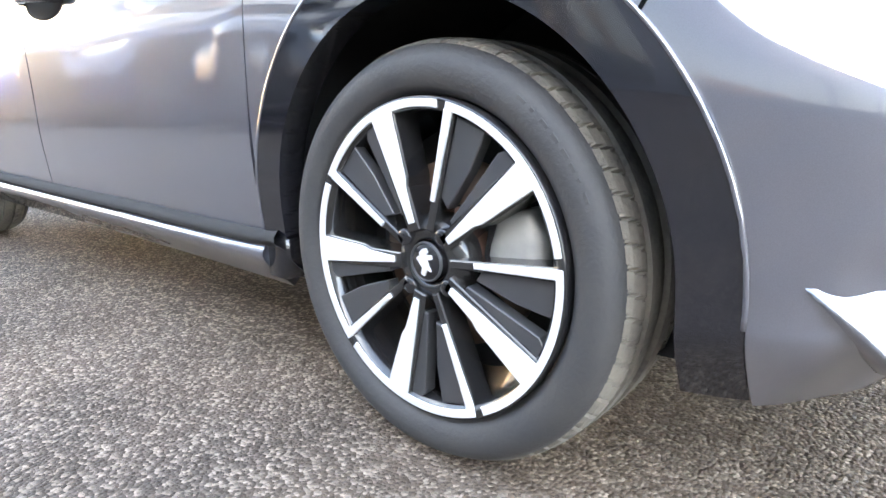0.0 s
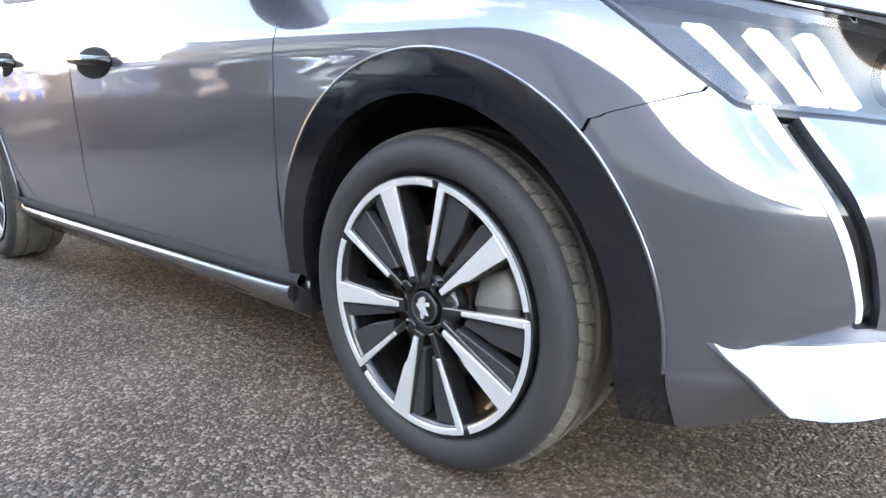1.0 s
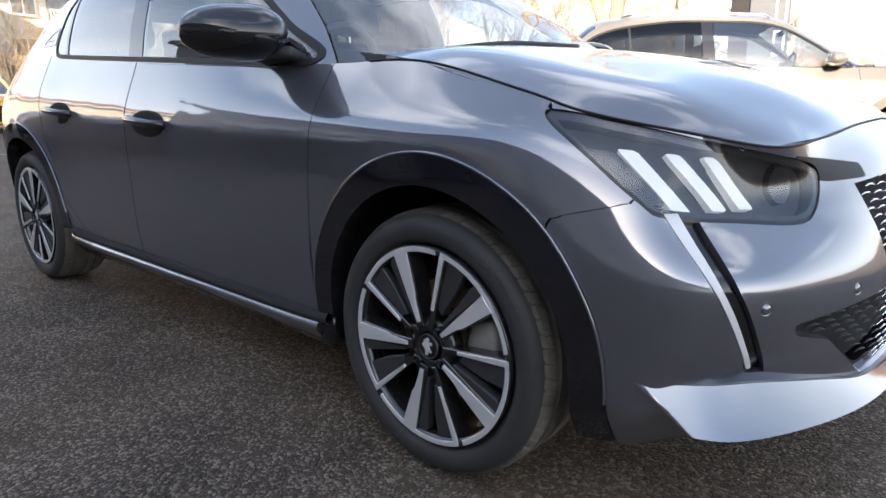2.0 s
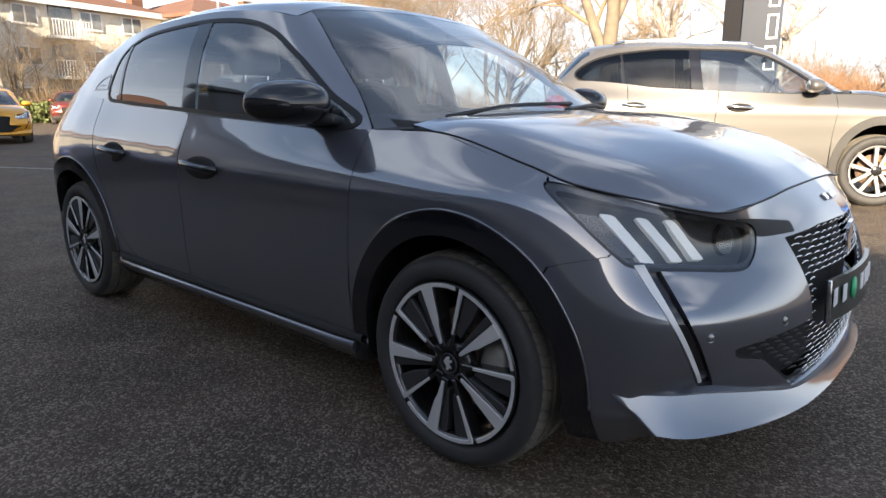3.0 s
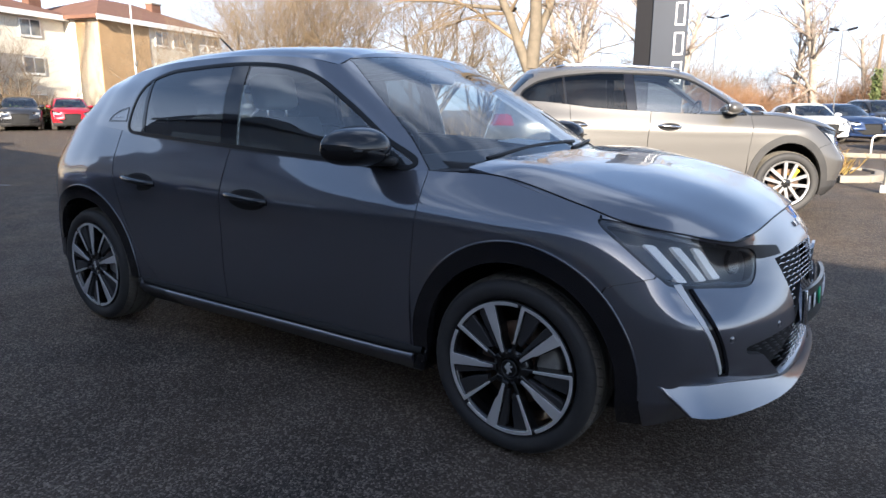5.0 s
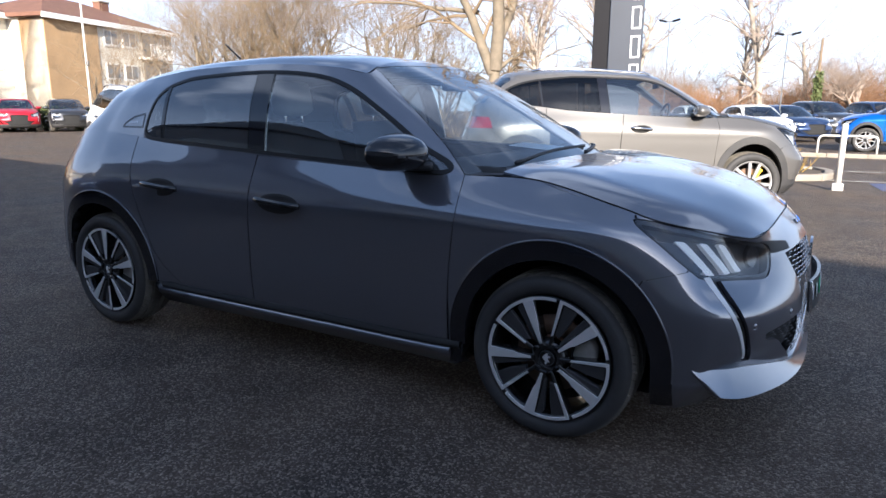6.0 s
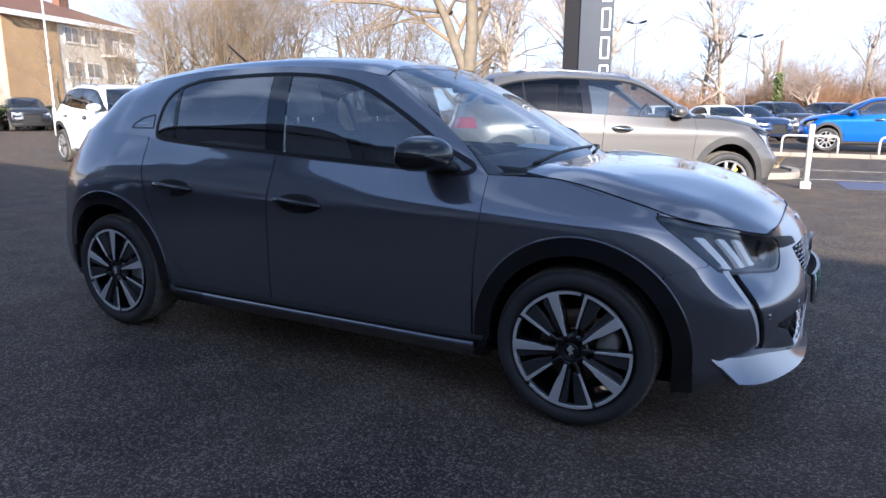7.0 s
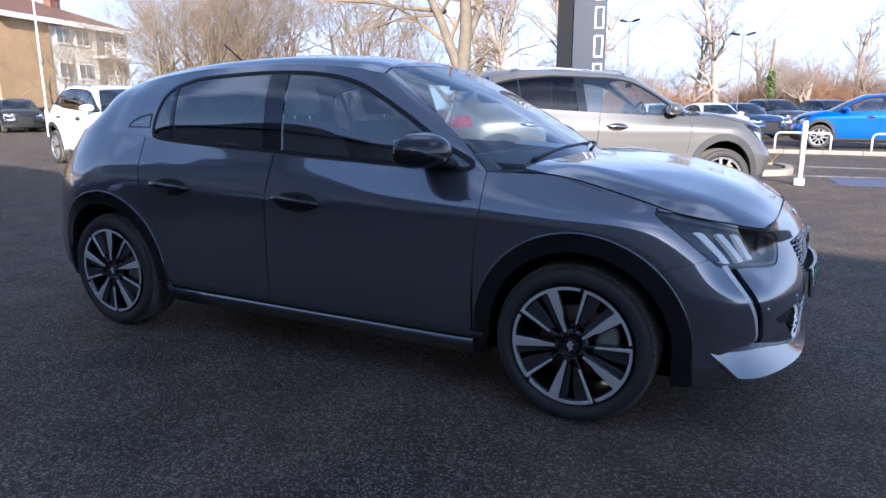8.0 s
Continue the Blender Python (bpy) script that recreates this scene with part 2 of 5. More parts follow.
def loft(curves, ns, nv):
    """A grid surface through curves of equal point counts: vertices and triangles."""
    rows = np.stack([spline(c, ns) for c in curves])
    rows = np.stack([spline(rows[:, i], nv) for i in range(ns)], axis=1)
    V = rows.reshape(-1, 3)
    g = np.arange(ns * nv).reshape(nv, ns)
    a, b, c, d = g[:-1, :-1].ravel(), g[:-1, 1:].ravel(), g[1:, 1:].ravel(), g[1:, :-1].ravel()
    return V, np.vstack([np.stack([a, b, c], 1), np.stack([a, c, d], 1)])


def inside(points, outline):
    """Signed distance of 2D points from a closed outline, negative within."""
    p, o = np.asarray(points, float), np.asarray(outline, float)
    best = np.full(len(p), 1e9)
    sign = np.zeros(len(p), bool)
    for i in range(len(o)):
        a, b = o[i], o[(i + 1) % len(o)]
        e, w = b - a, p - a
        h = np.clip((w @ e) / max(e @ e, 1e-12), 0, 1)
        best = np.minimum(best, np.linalg.norm(w - h[:, None] * e, axis=1))
        cross = (a[1] > p[:, 1]) != (b[1] > p[:, 1])
        with np.errstate(divide="ignore", invalid="ignore"):
            xs = a[0] + (p[:, 1] - a[1]) * (b[0] - a[0]) / (b[1] - a[1])
        sign ^= cross & (p[:, 0] < xs)
    return np.where(sign, -best, best)


def clip(surf, field):
    """The part of a triangle surface on which the field of its vertices is below zero."""
    V, T = surf
    if not len(T):
        return surf
    F = field(V)
    F = np.where(np.abs(F) < 1e-5, 1e-5, F)
    s = (F < 0)[T]
    n = s.sum(1)
    keep = [tuple(t) for t in T[n == 3]]
    verts = list(V)
    cut = {}

    def mid(a, b):
        key = (min(a, b), max(a, b))
        if key not in cut:
            h = F[a] / (F[a] - F[b])
            verts.append(V[a] + h * (V[b] - V[a]))
            cut[key] = len(verts) - 1
        return cut[key]

    for t in T[(n > 0) & (n < 3)]:
        poly = []
        for k in range(3):
            a, b = t[k], t[(k + 1) % 3]
            if F[a] < 0:
                poly.append(a)
            if (F[a] < 0) != (F[b] < 0):
                poly.append(mid(a, b))
        keep += [(poly[0], poly[k], poly[k + 1]) for k in range(1, len(poly) - 1)]
    if not keep:
        return np.zeros((0, 3)), np.zeros((0, 3), int)
    T2 = np.array(keep)
    used, inv = np.unique(T2, return_inverse=True)
    return np.array(verts)[used], inv.reshape(T2.shape)


def normals(V, T):
    fn = np.cross(V[T[:, 1]] - V[T[:, 0]], V[T[:, 2]] - V[T[:, 0]])
    N = np.zeros_like(V)
    for k in range(3):
        np.add.at(N, T[:, k], fn)
    return N / np.maximum(np.linalg.norm(N, axis=1, keepdims=True), 1e-12)


def mirrored(surf):
    V, T = surf
    return V * (1, -1, 1), T[:, ::-1]


def both(surf):
    """A half and its mirror image, welded along the middle."""
    (A, S), (B, U) = surf, mirrored(surf)
    n = len(A)
    mid = np.where(np.abs(A[:, 1]) < 2e-4)[0]
    to = np.arange(n) + n
    to[mid] = mid
    return np.vstack([A, B]), np.vstack([S, to[U]])


def panel(name, surf, material, parent, label="", skirt=0.014, warp=None, lift=0.0, smooth=True):
    """A sheet-metal part: the surface with its edges turned in by the skirt's depth."""
    V, T = surf
    if not len(T):
        return None
    N = normals(V, T)
    V = V + N * lift
    if warp:
        V = warp(V)
        N = normals(V, T)
    verts, faces = list(V), [tuple(t) for t in T]
    if skirt:
        count = {}
        for t in faces:
            for k in range(3):
                a, b = t[k], t[(k + 1) % 3]
                if (b, a) in count:
                    del count[(b, a)]
                else:
                    count[(a, b)] = 1
        for a, b in count:
            o = len(verts)
            verts += [V[a], V[b], V[b] - N[b] * skirt, V[a] - N[a] * skirt]
            faces.append((o + 1, o, o + 3, o + 2))
    return raw(name, verts, faces, material, parent, label, smooth)

# ---- cars ----
# Feature lines of half a hatchback, from the middle of the nose round the flank to the middle of the tail.
# The front axle is x = 0, the ground z = 0, the middle y = 0; the half width is positive here.
SIDE_X = (0.2, -0.1, -0.4, -1.0, -1.5, -2.0, -2.28, -2.54, -2.82)


def feature(front, ys, zs, rear):
    return front + [(x, y, z) for x, y, z in zip(SIDE_X, ys, zs)] + rear


LOWER = [
    feature([(0.66, 0, 0.20), (0.65, 0.25, 0.20), (0.62, 0.40, 0.20), (0.55, 0.58, 0.195), (0.49, 0.69, 0.19), (0.40, 0.78, 0.185)],
            (0.82, 0.82, 0.80, 0.79, 0.79, 0.80, 0.81, 0.82, 0.825), (0.18, 0.18, 0.185, 0.185, 0.185, 0.185, 0.19, 0.2, 0.225),
            [(-3.06, 0.72, 0.235), (-3.18, 0.42, 0.24), (-3.2, 0, 0.24)]),
    feature([(0.735, 0, 0.24), (0.725, 0.22, 0.24), (0.70, 0.36, 0.245), (0.615, 0.60, 0.262), (0.545, 0.735, 0.275), (0.455, 0.82, 0.275)],
            (0.855, 0.855, 0.862, 0.858, 0.858, 0.862, 0.85, 0.86, 0.845), (0.25, 0.245, 0.250, 0.250, 0.250, 0.250, 0.25, 0.26, 0.285),
            [(-3.12, 0.72, 0.30), (-3.25, 0.43, 0.31), (-3.28, 0, 0.31)]),
    feature([(0.77, 0, 0.285), (0.76, 0.22, 0.285), (0.735, 0.37, 0.29), (0.625, 0.615, 0.31), (0.547, 0.755, 0.318), (0.452, 0.830, 0.312)],
            (0.866, 0.868, 0.846, 0.838, 0.838, 0.845, 0.862, 0.872, 0.85), (0.325, 0.32, 0.285, 0.28, 0.28, 0.285, 0.3, 0.32, 0.34),
            [(-3.14, 0.72, 0.35), (-3.27, 0.43, 0.355), (-3.3, 0, 0.355)]),
    feature([(0.785, 0, 0.33), (0.775, 0.22, 0.33), (0.745, 0.385, 0.335), (0.632, 0.625, 0.352), (0.548, 0.768, 0.362), (0.449, 0.838, 0.362)],
            (0.868, 0.870, 0.848, 0.840, 0.840, 0.847, 0.863, 0.873, 0.852), (0.345, 0.335, 0.30, 0.295, 0.295, 0.30, 0.33, 0.385, 0.405),
            [(-3.155, 0.715, 0.415), (-3.28, 0.425, 0.42), (-3.31, 0, 0.42)]),
    feature([(0.79, 0, 0.40), (0.78, 0.22, 0.40), (0.745, 0.40, 0.40), (0.652, 0.645, 0.41), (0.56, 0.785, 0.42), (0.45, 0.845, 0.43)],
            (0.876, 0.876, 0.863, 0.856, 0.855, 0.862, 0.872, 0.878, 0.86), (0.45, 0.45, 0.44, 0.43, 0.43, 0.43, 0.45, 0.47, 0.49),
            [(-3.15, 0.71, 0.50), (-3.27, 0.42, 0.50), (-3.30, 0, 0.50)]),
    feature([(0.79, 0, 0.52), (0.775, 0.22, 0.52), (0.748, 0.42, 0.52), (0.664, 0.665, 0.53), (0.565, 0.797, 0.54), (0.44, 0.856, 0.55)],
            (0.882, 0.88, 0.868, 0.861, 0.860, 0.866, 0.878, 0.884, 0.865), (0.58, 0.58, 0.575, 0.56, 0.56, 0.57, 0.59, 0.6, 0.61),
            [(-3.12, 0.71, 0.63), (-3.22, 0.42, 0.64), (-3.25, 0, 0.64)]),
    feature([(0.775, 0, 0.64), (0.755, 0.22, 0.635), (0.71, 0.40, 0.63), (0.615, 0.60, 0.63), (0.53, 0.745, 0.64), (0.425, 0.83, 0.66)],
            (0.884, 0.882, 0.872, 0.866, 0.866, 0.870, 0.882, 0.888, 0.865), (0.70, 0.71, 0.70, 0.70, 0.71, 0.72, 0.74, 0.76, 0.76),
            [(-3.09, 0.71, 0.76), (-3.17, 0.42, 0.77), (-3.19, 0, 0.77)]),
    feature([(0.742, 0, 0.715), (0.722, 0.22, 0.71), (0.68, 0.40, 0.695), (0.60, 0.57, 0.69), (0.525, 0.705, 0.705), (0.405, 0.80, 0.74)],
            (0.862, 0.867, 0.864, 0.862, 0.862, 0.864, 0.866, 0.862, 0.835), (0.79, 0.80, 0.80, 0.80, 0.81, 0.83, 0.86, 0.88, 0.87),
            [(-3.04, 0.69, 0.87), (-3.12, 0.42, 0.88), (-3.14, 0, 0.88)]),
    feature([(0.668, 0, 0.795), (0.658, 0.22, 0.787), (0.642, 0.41, 0.77), (0.607, 0.595, 0.76), (0.487, 0.705, 0.787), (0.335, 0.787, 0.822)],
            (0.792, 0.762, 0.782, 0.806, 0.808, 0.800, 0.790, 0.768, 0.72), (0.862, 0.928, 0.932, 0.948, 0.974, 1.002, 1.03, 1.05, 1.06),
            [(-2.97, 0.60, 1.055), (-3.06, 0.35, 1.05), (-3.08, 0, 1.05)]),
]
LIP_TOP = [(0.480, 0.829, 0.353), (0.577, 0.737, 0.346), (0.634, 0.64, 0.336), (0.70, 0.49, 0.31), (0.752, 0.34, 0.284), (0.776, 0.16, 0.278), (0.782, 0, 0.278)]
LIP_LOW = [(0.573, 0.797, 0.268), (0.630, 0.747, 0.260), (0.690, 0.647, 0.256), (0.748, 0.493, 0.25), (0.782, 0.34, 0.245), (0.798, 0.16, 0.242), (0.801, 0, 0.242)]
UPPER = [
    [(-0.14, 0, 0.965), (-0.18, 0.3, 0.962), (-0.28, 0.57, 0.955), (-0.41, 0.775, 0.93), (-0.82, 0.803, 0.940), (-1.44, 0.808, 0.971),
     (-2.03, 0.80, 1.003), (-2.29, 0.788, 1.031), (-2.55, 0.765, 1.050), (-2.84, 0.708, 1.059), (-3.01, 0.49, 1.053), (-3.08, 0, 1.05)],
    [(-0.36, 0, 1.09), (-0.39, 0.3, 1.088), (-0.47, 0.54, 1.075), (-0.575, 0.735, 1.048), (-0.90, 0.775, 1.05), (-1.45, 0.782, 1.08),
     (-2.02, 0.775, 1.10), (-2.28, 0.755, 1.115), (-2.53, 0.725, 1.13), (-2.77, 0.66, 1.14), (-2.93, 0.44, 1.14), (-2.99, 0, 1.14)],
    [(-0.64, 0, 1.245), (-0.66, 0.3, 1.24), (-0.71, 0.51, 1.22), (-0.77, 0.675, 1.19), (-0.99, 0.72, 1.20), (-1.45, 0.732, 1.22),
     (-2.0, 0.722, 1.23), (-2.27, 0.70, 1.23), (-2.50, 0.665, 1.235), (-2.70, 0.59, 1.245), (-2.81, 0.38, 1.255), (-2.86, 0, 1.26)],
    [(-0.98, 0, 1.398), (-0.98, 0.3, 1.388), (-0.965, 0.48, 1.362), (-0.95, 0.602, 1.322), (-1.12, 0.63, 1.352), (-1.46, 0.648, 1.372),
     (-1.95, 0.64, 1.362), (-2.24, 0.62, 1.338), (-2.46, 0.59, 1.312), (-2.63, 0.50, 1.31), (-2.70, 0.27, 1.34), (-2.72, 0, 1.35)],
]
BONNET = [
    [(-0.10, 0, 0.985), (-0.14, 0.25, 0.983), (-0.18, 0.5, 0.974), (-0.205, 0.63, 0.968), (-0.235, 0.738, 0.949)],
    [(0.1, 0, 0.968), (0.08, 0.28, 0.968), (0.0, 0.55, 0.964), (-0.045, 0.665, 0.957), (-0.1, 0.762, 0.927)],
    [(0.3, 0, 0.935), (0.29, 0.28, 0.938), (0.22, 0.55, 0.924), (0.175, 0.685, 0.911), (0.12, 0.792, 0.873)],
    [(0.47, 0, 0.89), (0.46, 0.28, 0.893), (0.42, 0.53, 0.874), (0.385, 0.675, 0.858), (0.33, 0.785, 0.822)],
    [(0.59, 0, 0.842), (0.58, 0.27, 0.838), (0.55, 0.48, 0.82), (0.52, 0.61, 0.807), (0.482, 0.703, 0.787)],
    [(0.664, 0, 0.795), (0.655, 0.25, 0.787), (0.64, 0.43, 0.772), (0.624, 0.52, 0.7675), (0.603, 0.595, 0.762)],
]
ROOF = [
    [(-0.98, 0, 1.398), (-0.98, 0.3, 1.388), (-0.965, 0.48, 1.362), (-0.95, 0.602, 1.322)],
    [(-1.15, 0, 1.428), (-1.15, 0.32, 1.42), (-1.14, 0.53, 1.392), (-1.12, 0.63, 1.352)],
    [(-1.5, 0, 1.445), (-1.5, 0.33, 1.436), (-1.48, 0.55, 1.41), (-1.46, 0.648, 1.372)],
    [(-1.95, 0, 1.436), (-1.95, 0.33, 1.426), (-1.95, 0.54, 1.398), (-1.95, 0.64, 1.362)],
    [(-2.28, 0, 1.408), (-2.28, 0.32, 1.398), (-2.26, 0.53, 1.37), (-2.24, 0.62, 1.338)],
    [(-2.55, 0, 1.372), (-2.55, 0.3, 1.366), (-2.5, 0.5, 1.34), (-2.46, 0.59, 1.312)],
    [(-2.72, 0, 1.35), (-2.70, 0.27, 1.342), (-2.66, 0.42, 1.325), (-2.63, 0.50, 1.31)],
]
ARCHES = ((0.02, 0.33), (-2.53, 0.335))
ARCH_OUT, ARCH_IN = 0.41, 0.343
LAMP = [(-0.545, 0.822), (-0.44, 0.735), (-0.345, 0.672), (-0.29, 0.650), (-0.1, 0.636), (0.10, 0.624), (0.165, 0.645), (0.188, 0.688),
        (0.16, 0.722), (0.03, 0.742), (-0.15, 0.767), (-0.35, 0.799)]
GRILLE = [(-0.1, 0.70), (0.2, 0.698), (0.375, 0.682), (0.35, 0.60), (0.32, 0.475), (0.62, 0.452), (0.60, 0.425), (0.5, 0.40), (0.37, 0.305), (0.34, 0.29),
          (-0.1, 0.29)]
HATCH_GLASS = [(-0.45, 0.945), (-0.82, 0.957), (-1.44, 0.987), (-2.05, 1.02), (-2.19, 1.035), (-2.215, 1.09), (-2.2, 1.19), (-2.15, 1.255), (-2.05, 1.292),
               (-1.9, 1.315), (-1.5, 1.33), (-1.2, 1.313), (-1.0, 1.262), (-0.8, 1.16), (-0.6, 1.038)]
SUV_GLASS = [(-0.43, 0.936), (-0.82, 0.942), (-1.44, 0.957), (-2.05, 0.972), (-2.45, 0.985), (-2.78, 1.09), (-2.68, 1.19), (-2.42, 1.265), (-2.05, 1.318),
             (-1.9, 1.333), (-1.5, 1.347), (-1.2, 1.328), (-0.98, 1.274), (-0.77, 1.16), (-0.58, 1.038)]


def XZ(V):
    return V[:, [0, 2]]


def QZ(V):
    return np.stack([V[:, 0] - np.abs(V[:, 1]), V[:, 2]], 1)


def YZ(V):
    return np.stack([np.abs(V[:, 1]), V[:, 2]], 1)


def disc(i, r):
    c = np.array(ARCHES[i])
    return lambda V: np.linalg.norm((XZ(V) - c) * (1, 1), axis=1) - r


def arch_field(r):
    """Below zero inside either wheel opening, which runs straight down below the axle."""
    def f(V):
        best = np.full(len(V), 9.0)
        for cx, cz in ARCHES:
            d = np.stack([V[:, 0] - cx, np.maximum(V[:, 2] - cz, (V[:, 2] - cz) * 0.35)], 1)
            best = np.minimum(best, np.linalg.norm(d, axis=1) - r)
        return best
    return f


def seam_x(V):
    """Below zero ahead of the joint between bumper and wing."""
    z = V[:, 2]
    x = np.interp(z, (0.2, 0.60, 0.64, 0.672, 0.75, 0.83), (0.30, 0.30, 0.322, 0.45, 0.45, 0.27))
    return x - V[:, 0]


def tail_x(V):
    return V[:, 0] - np.interp(V[:, 2], (0.2, 0.6, 0.66, 0.70), (-2.86, -2.86, -2.9, -3.4))


def neg(f):
    return lambda V: -f(V)


def off(f, d):
    return lambda V: f(V) + d


def outline(kind, pts, n=0):
    o = spline(pts, n, True) if n else np.array(pts)
    return lambda V: inside(kind(V), o)


REAR_DOOR_LINE = ((0.18, -1.84), (0.285, -1.90), (0.33, -1.985), (0.40, -2.07), (0.469, -2.123), (0.62, -2.185), (0.78, -2.235), (0.897, -2.262), (1.1, -2.27))


def between(lo, hi):
    """Below zero where lo(z) < x < hi(z); each is a number or (z, x) pairs."""
    def edge(e, z):
        return np.interp(z, [p[0] for p in e], [p[1] for p in e]) if isinstance(e, tuple) else np.full(len(z), float(e))
    return lambda V: np.maximum(edge(lo, V[:, 2]) - V[:, 0], V[:, 0] - edge(hi, V[:, 2]))


FRONT_DOOR_LINE = ((0.18, -0.405), (0.45, -0.40), (0.6, -0.39), (0.79, -0.367), (0.95, -0.375), (1.0, -0.38))
MID_DOOR_LINE = ((0.18, -1.455), (0.7, -1.437), (0.98, -1.41))


def wheel(parent, x, side, turn, radius=0.308, detail=True, caliper=M_CALIPER, scale=1.0, simple_face=M_ALLOY, y=0.755):
    """A road wheel with its tyre: parts under an Empty at the hub; the outer face looks to -y before turning to its side."""
    m = pose(x, y * side, radius, 0, 0, 0 if side < 0 else 180)
    K = 1.042 if detail else 1.0
    w = empty("wheel", None)
    w.parent = parent
    w.matrix_local = m @ Matrix.Diagonal((scale, scale, scale, 1))
    R = 0.308
    k = 96 if detail else 40
    prof = [(0.222 * K, -0.085), (0.228 * K, -0.100), (0.236 * K, -0.107), (0.264, -0.112), (0.279, -0.110), (0.290, -0.103), (0.298, -0.090)]
    back = [(r, -yy) for r, yy in prof[::-1]]
    raw("tyre", *lathe(prof + back, k), M_RUBBER, w)
    # tread: a band with sipes across the shoulder and grooves round it
    prof2 = []
    for r, yy in ((0.296, -0.091), (0.303, -0.080), (0.3065, -0.066), (0.3065, -0.052), (0.300, -0.050), (0.300, -0.043), (0.3078, -0.041), (0.3078, -0.015),
                  (0.300, -0.013), (0.300, -0.005)):
        prof2.append((r, yy))
    prof2 += [(r, -yy) for r, yy in prof2[::-1]]
    steps = 640 if detail else 60
    vs, fs = lathe(prof2, steps)
    if detail:
        n = len(prof2)
        out = []
        for i, v in enumerate(vs):
            s, j = divmod(i, n)
            v = Vector(v)
            shift = s + (abs(v.y) * 160)
            if int(shift) % 10 == 0 and abs(v.y) > 0.05:
                v.x *= 0.985
                v.z *= 0.985
            out.append(v)
        vs = out
    raw("tread", vs, fs, M_TREAD, w, "", False)
    # barrel and lips of the rim
    raw("rim_barrel", *lathe([(r * K, yy) for r, yy in ((0.221, -0.088), (0.218, -0.092), (0.212, -0.090), (0.206, -0.078), (0.200, -0.05), (0.196, 0.02), (0.200, 0.08))], k), M_RIMDARK, w)
    if not detail:
        rows = []
        for i in range(5):
            a = math.radians(72 * i + 10)
            d, e = (math.sin(a), math.cos(a)), (math.cos(a), -math.sin(a))
            for s1, s2, h0, h1 in ((-0.02, -0.055, 0.014, 0.016), (0.02, 0.055, 0.014, 0.016)):
                o = [(d[0] * r + e[0] * t, d[1] * r + e[1] * t) for r, t in ((0.04, s1 - h0), (0.04, s1 + h0), (0.214, s2 + h1), (0.214, s2 - h1))]
                rows.append(o)
        bm = bmesh.new()
        for o in rows:
            f = [bm.verts.new((px, -0.088, pz)) for px, pz in o]
            g = [bm.verts.new((px, -0.06, pz)) for px, pz in o]
            bm.faces.new(f)
            for i in range(4):
                bm.faces.new((f[i], g[i], g[(i + 1) % 4], f[(i + 1) % 4]))
        bmesh.ops.recalc_face_normals(bm, faces=bm.faces)
        part("spokes", bm, simple_face, w, smooth=False)
        raw("rim_ring", *lathe([(0.219, -0.092), (0.205, -0.092), (0.2, -0.08)], k), simple_face, w)
        raw("brake_disc", *lathe([(0.01, -0.02), (0.14, -0.02), (0.14, 0.0)], 32), M_STEEL, w)
        part("brake_caliper", boxes((0.08, -0.03, 0.1, 0.06, 0.05, 0.1, pose(0, 0, 0, 0, 38, 0))), caliper, w)
        raw("hub_cap", *lathe([(0.0, -0.086), (0.03, -0.086), (0.055, -0.07)], 20), M_RIMDARK, w)
        return w

    def ray(a, r, t=0.0):
        a = math.radians(a + turn)
        r, t = r * K, t * K
        return (math.sin(a) * r + math.cos(a) * t, math.cos(a) * r - math.sin(a) * t)

    FACE = -0.110
    for i in range(5):
        wide, thin = 50 + 72 * i, 12 + 72 * i
        # broad spoke, wider at the rim
        o = [ray(wide, 0.056, -0.004), ray(wide, 0.056, 0.005), ray(wide, 0.106, 0.0095), ray(wide, 0.118, 0.0145), ray(wide, 0.209, 0.024)]
        o += [ray(wide, 0.209, -0.015), ray(wide, 0.12, -0.009)]
        part("broad_spoke", prism(o, FACE, FACE + 0.03, 0.0008), M_ALLOY, w, smooth=False)
        # dark flanks of the broad spoke
        o = [ray(wide, 0.045, -0.013), ray(wide, 0.045, 0.010), ray(wide, 0.104, 0.0125), ray(wide, 0.116, 0.0175), ray(wide, 0.209, 0.0275), ray(wide, 0.209, -0.019)]
        part("spoke_core", prism(o, FACE + 0.004, FACE + 0.05, 0.002), M_RIMDARK, w, smooth=False)
        # slim spoke
        o = [ray(thin, 0.088, -0.004), ray(thin, 0.088, 0.003), ray(thin, 0.209, 0.009), ray(thin, 0.209, -0.004)]
        part("slim_spoke", prism(o, FACE, FACE + 0.03, 0.001), M_ALLOY, w, smooth=False)
        o = [ray(thin, 0.045, -0.006), ray(thin, 0.045, 0.006), ray(thin, 0.209, 0.012), ray(thin, 0.209, -0.0055)]
        part("spoke_core", prism(o, FACE + 0.004, FACE + 0.045, 0.002), M_RIMDARK, w, smooth=False)
        # grey blades that fill the sector between slim and broad spoke
        o = [ray(thin, 0.095, 0.0065), ray(thin, 0.203, 0.012), ray(thin + 17, 0.204), ray(thin + 18, 0.15), ray(thin + 14, 0.085)]
        part("grey_blade", prism(o, FACE + 0.010, FACE + 0.03, 0.0015), M_RIMGREY, w, smooth=False)
        o = [ray(wide, 0.07, -0.0065), ray(wide, 0.072, -0.02), ray(wide, 0.19, -0.042), ray(wide, 0.202, -0.036), ray(wide, 0.203, -0.018), ray(wide, 0.12, -0.0115)]
        part("grey_blade", prism(o, FACE + 0.008, FACE + 0.03, 0.0015), M_RIMGREY, w, smooth=False)
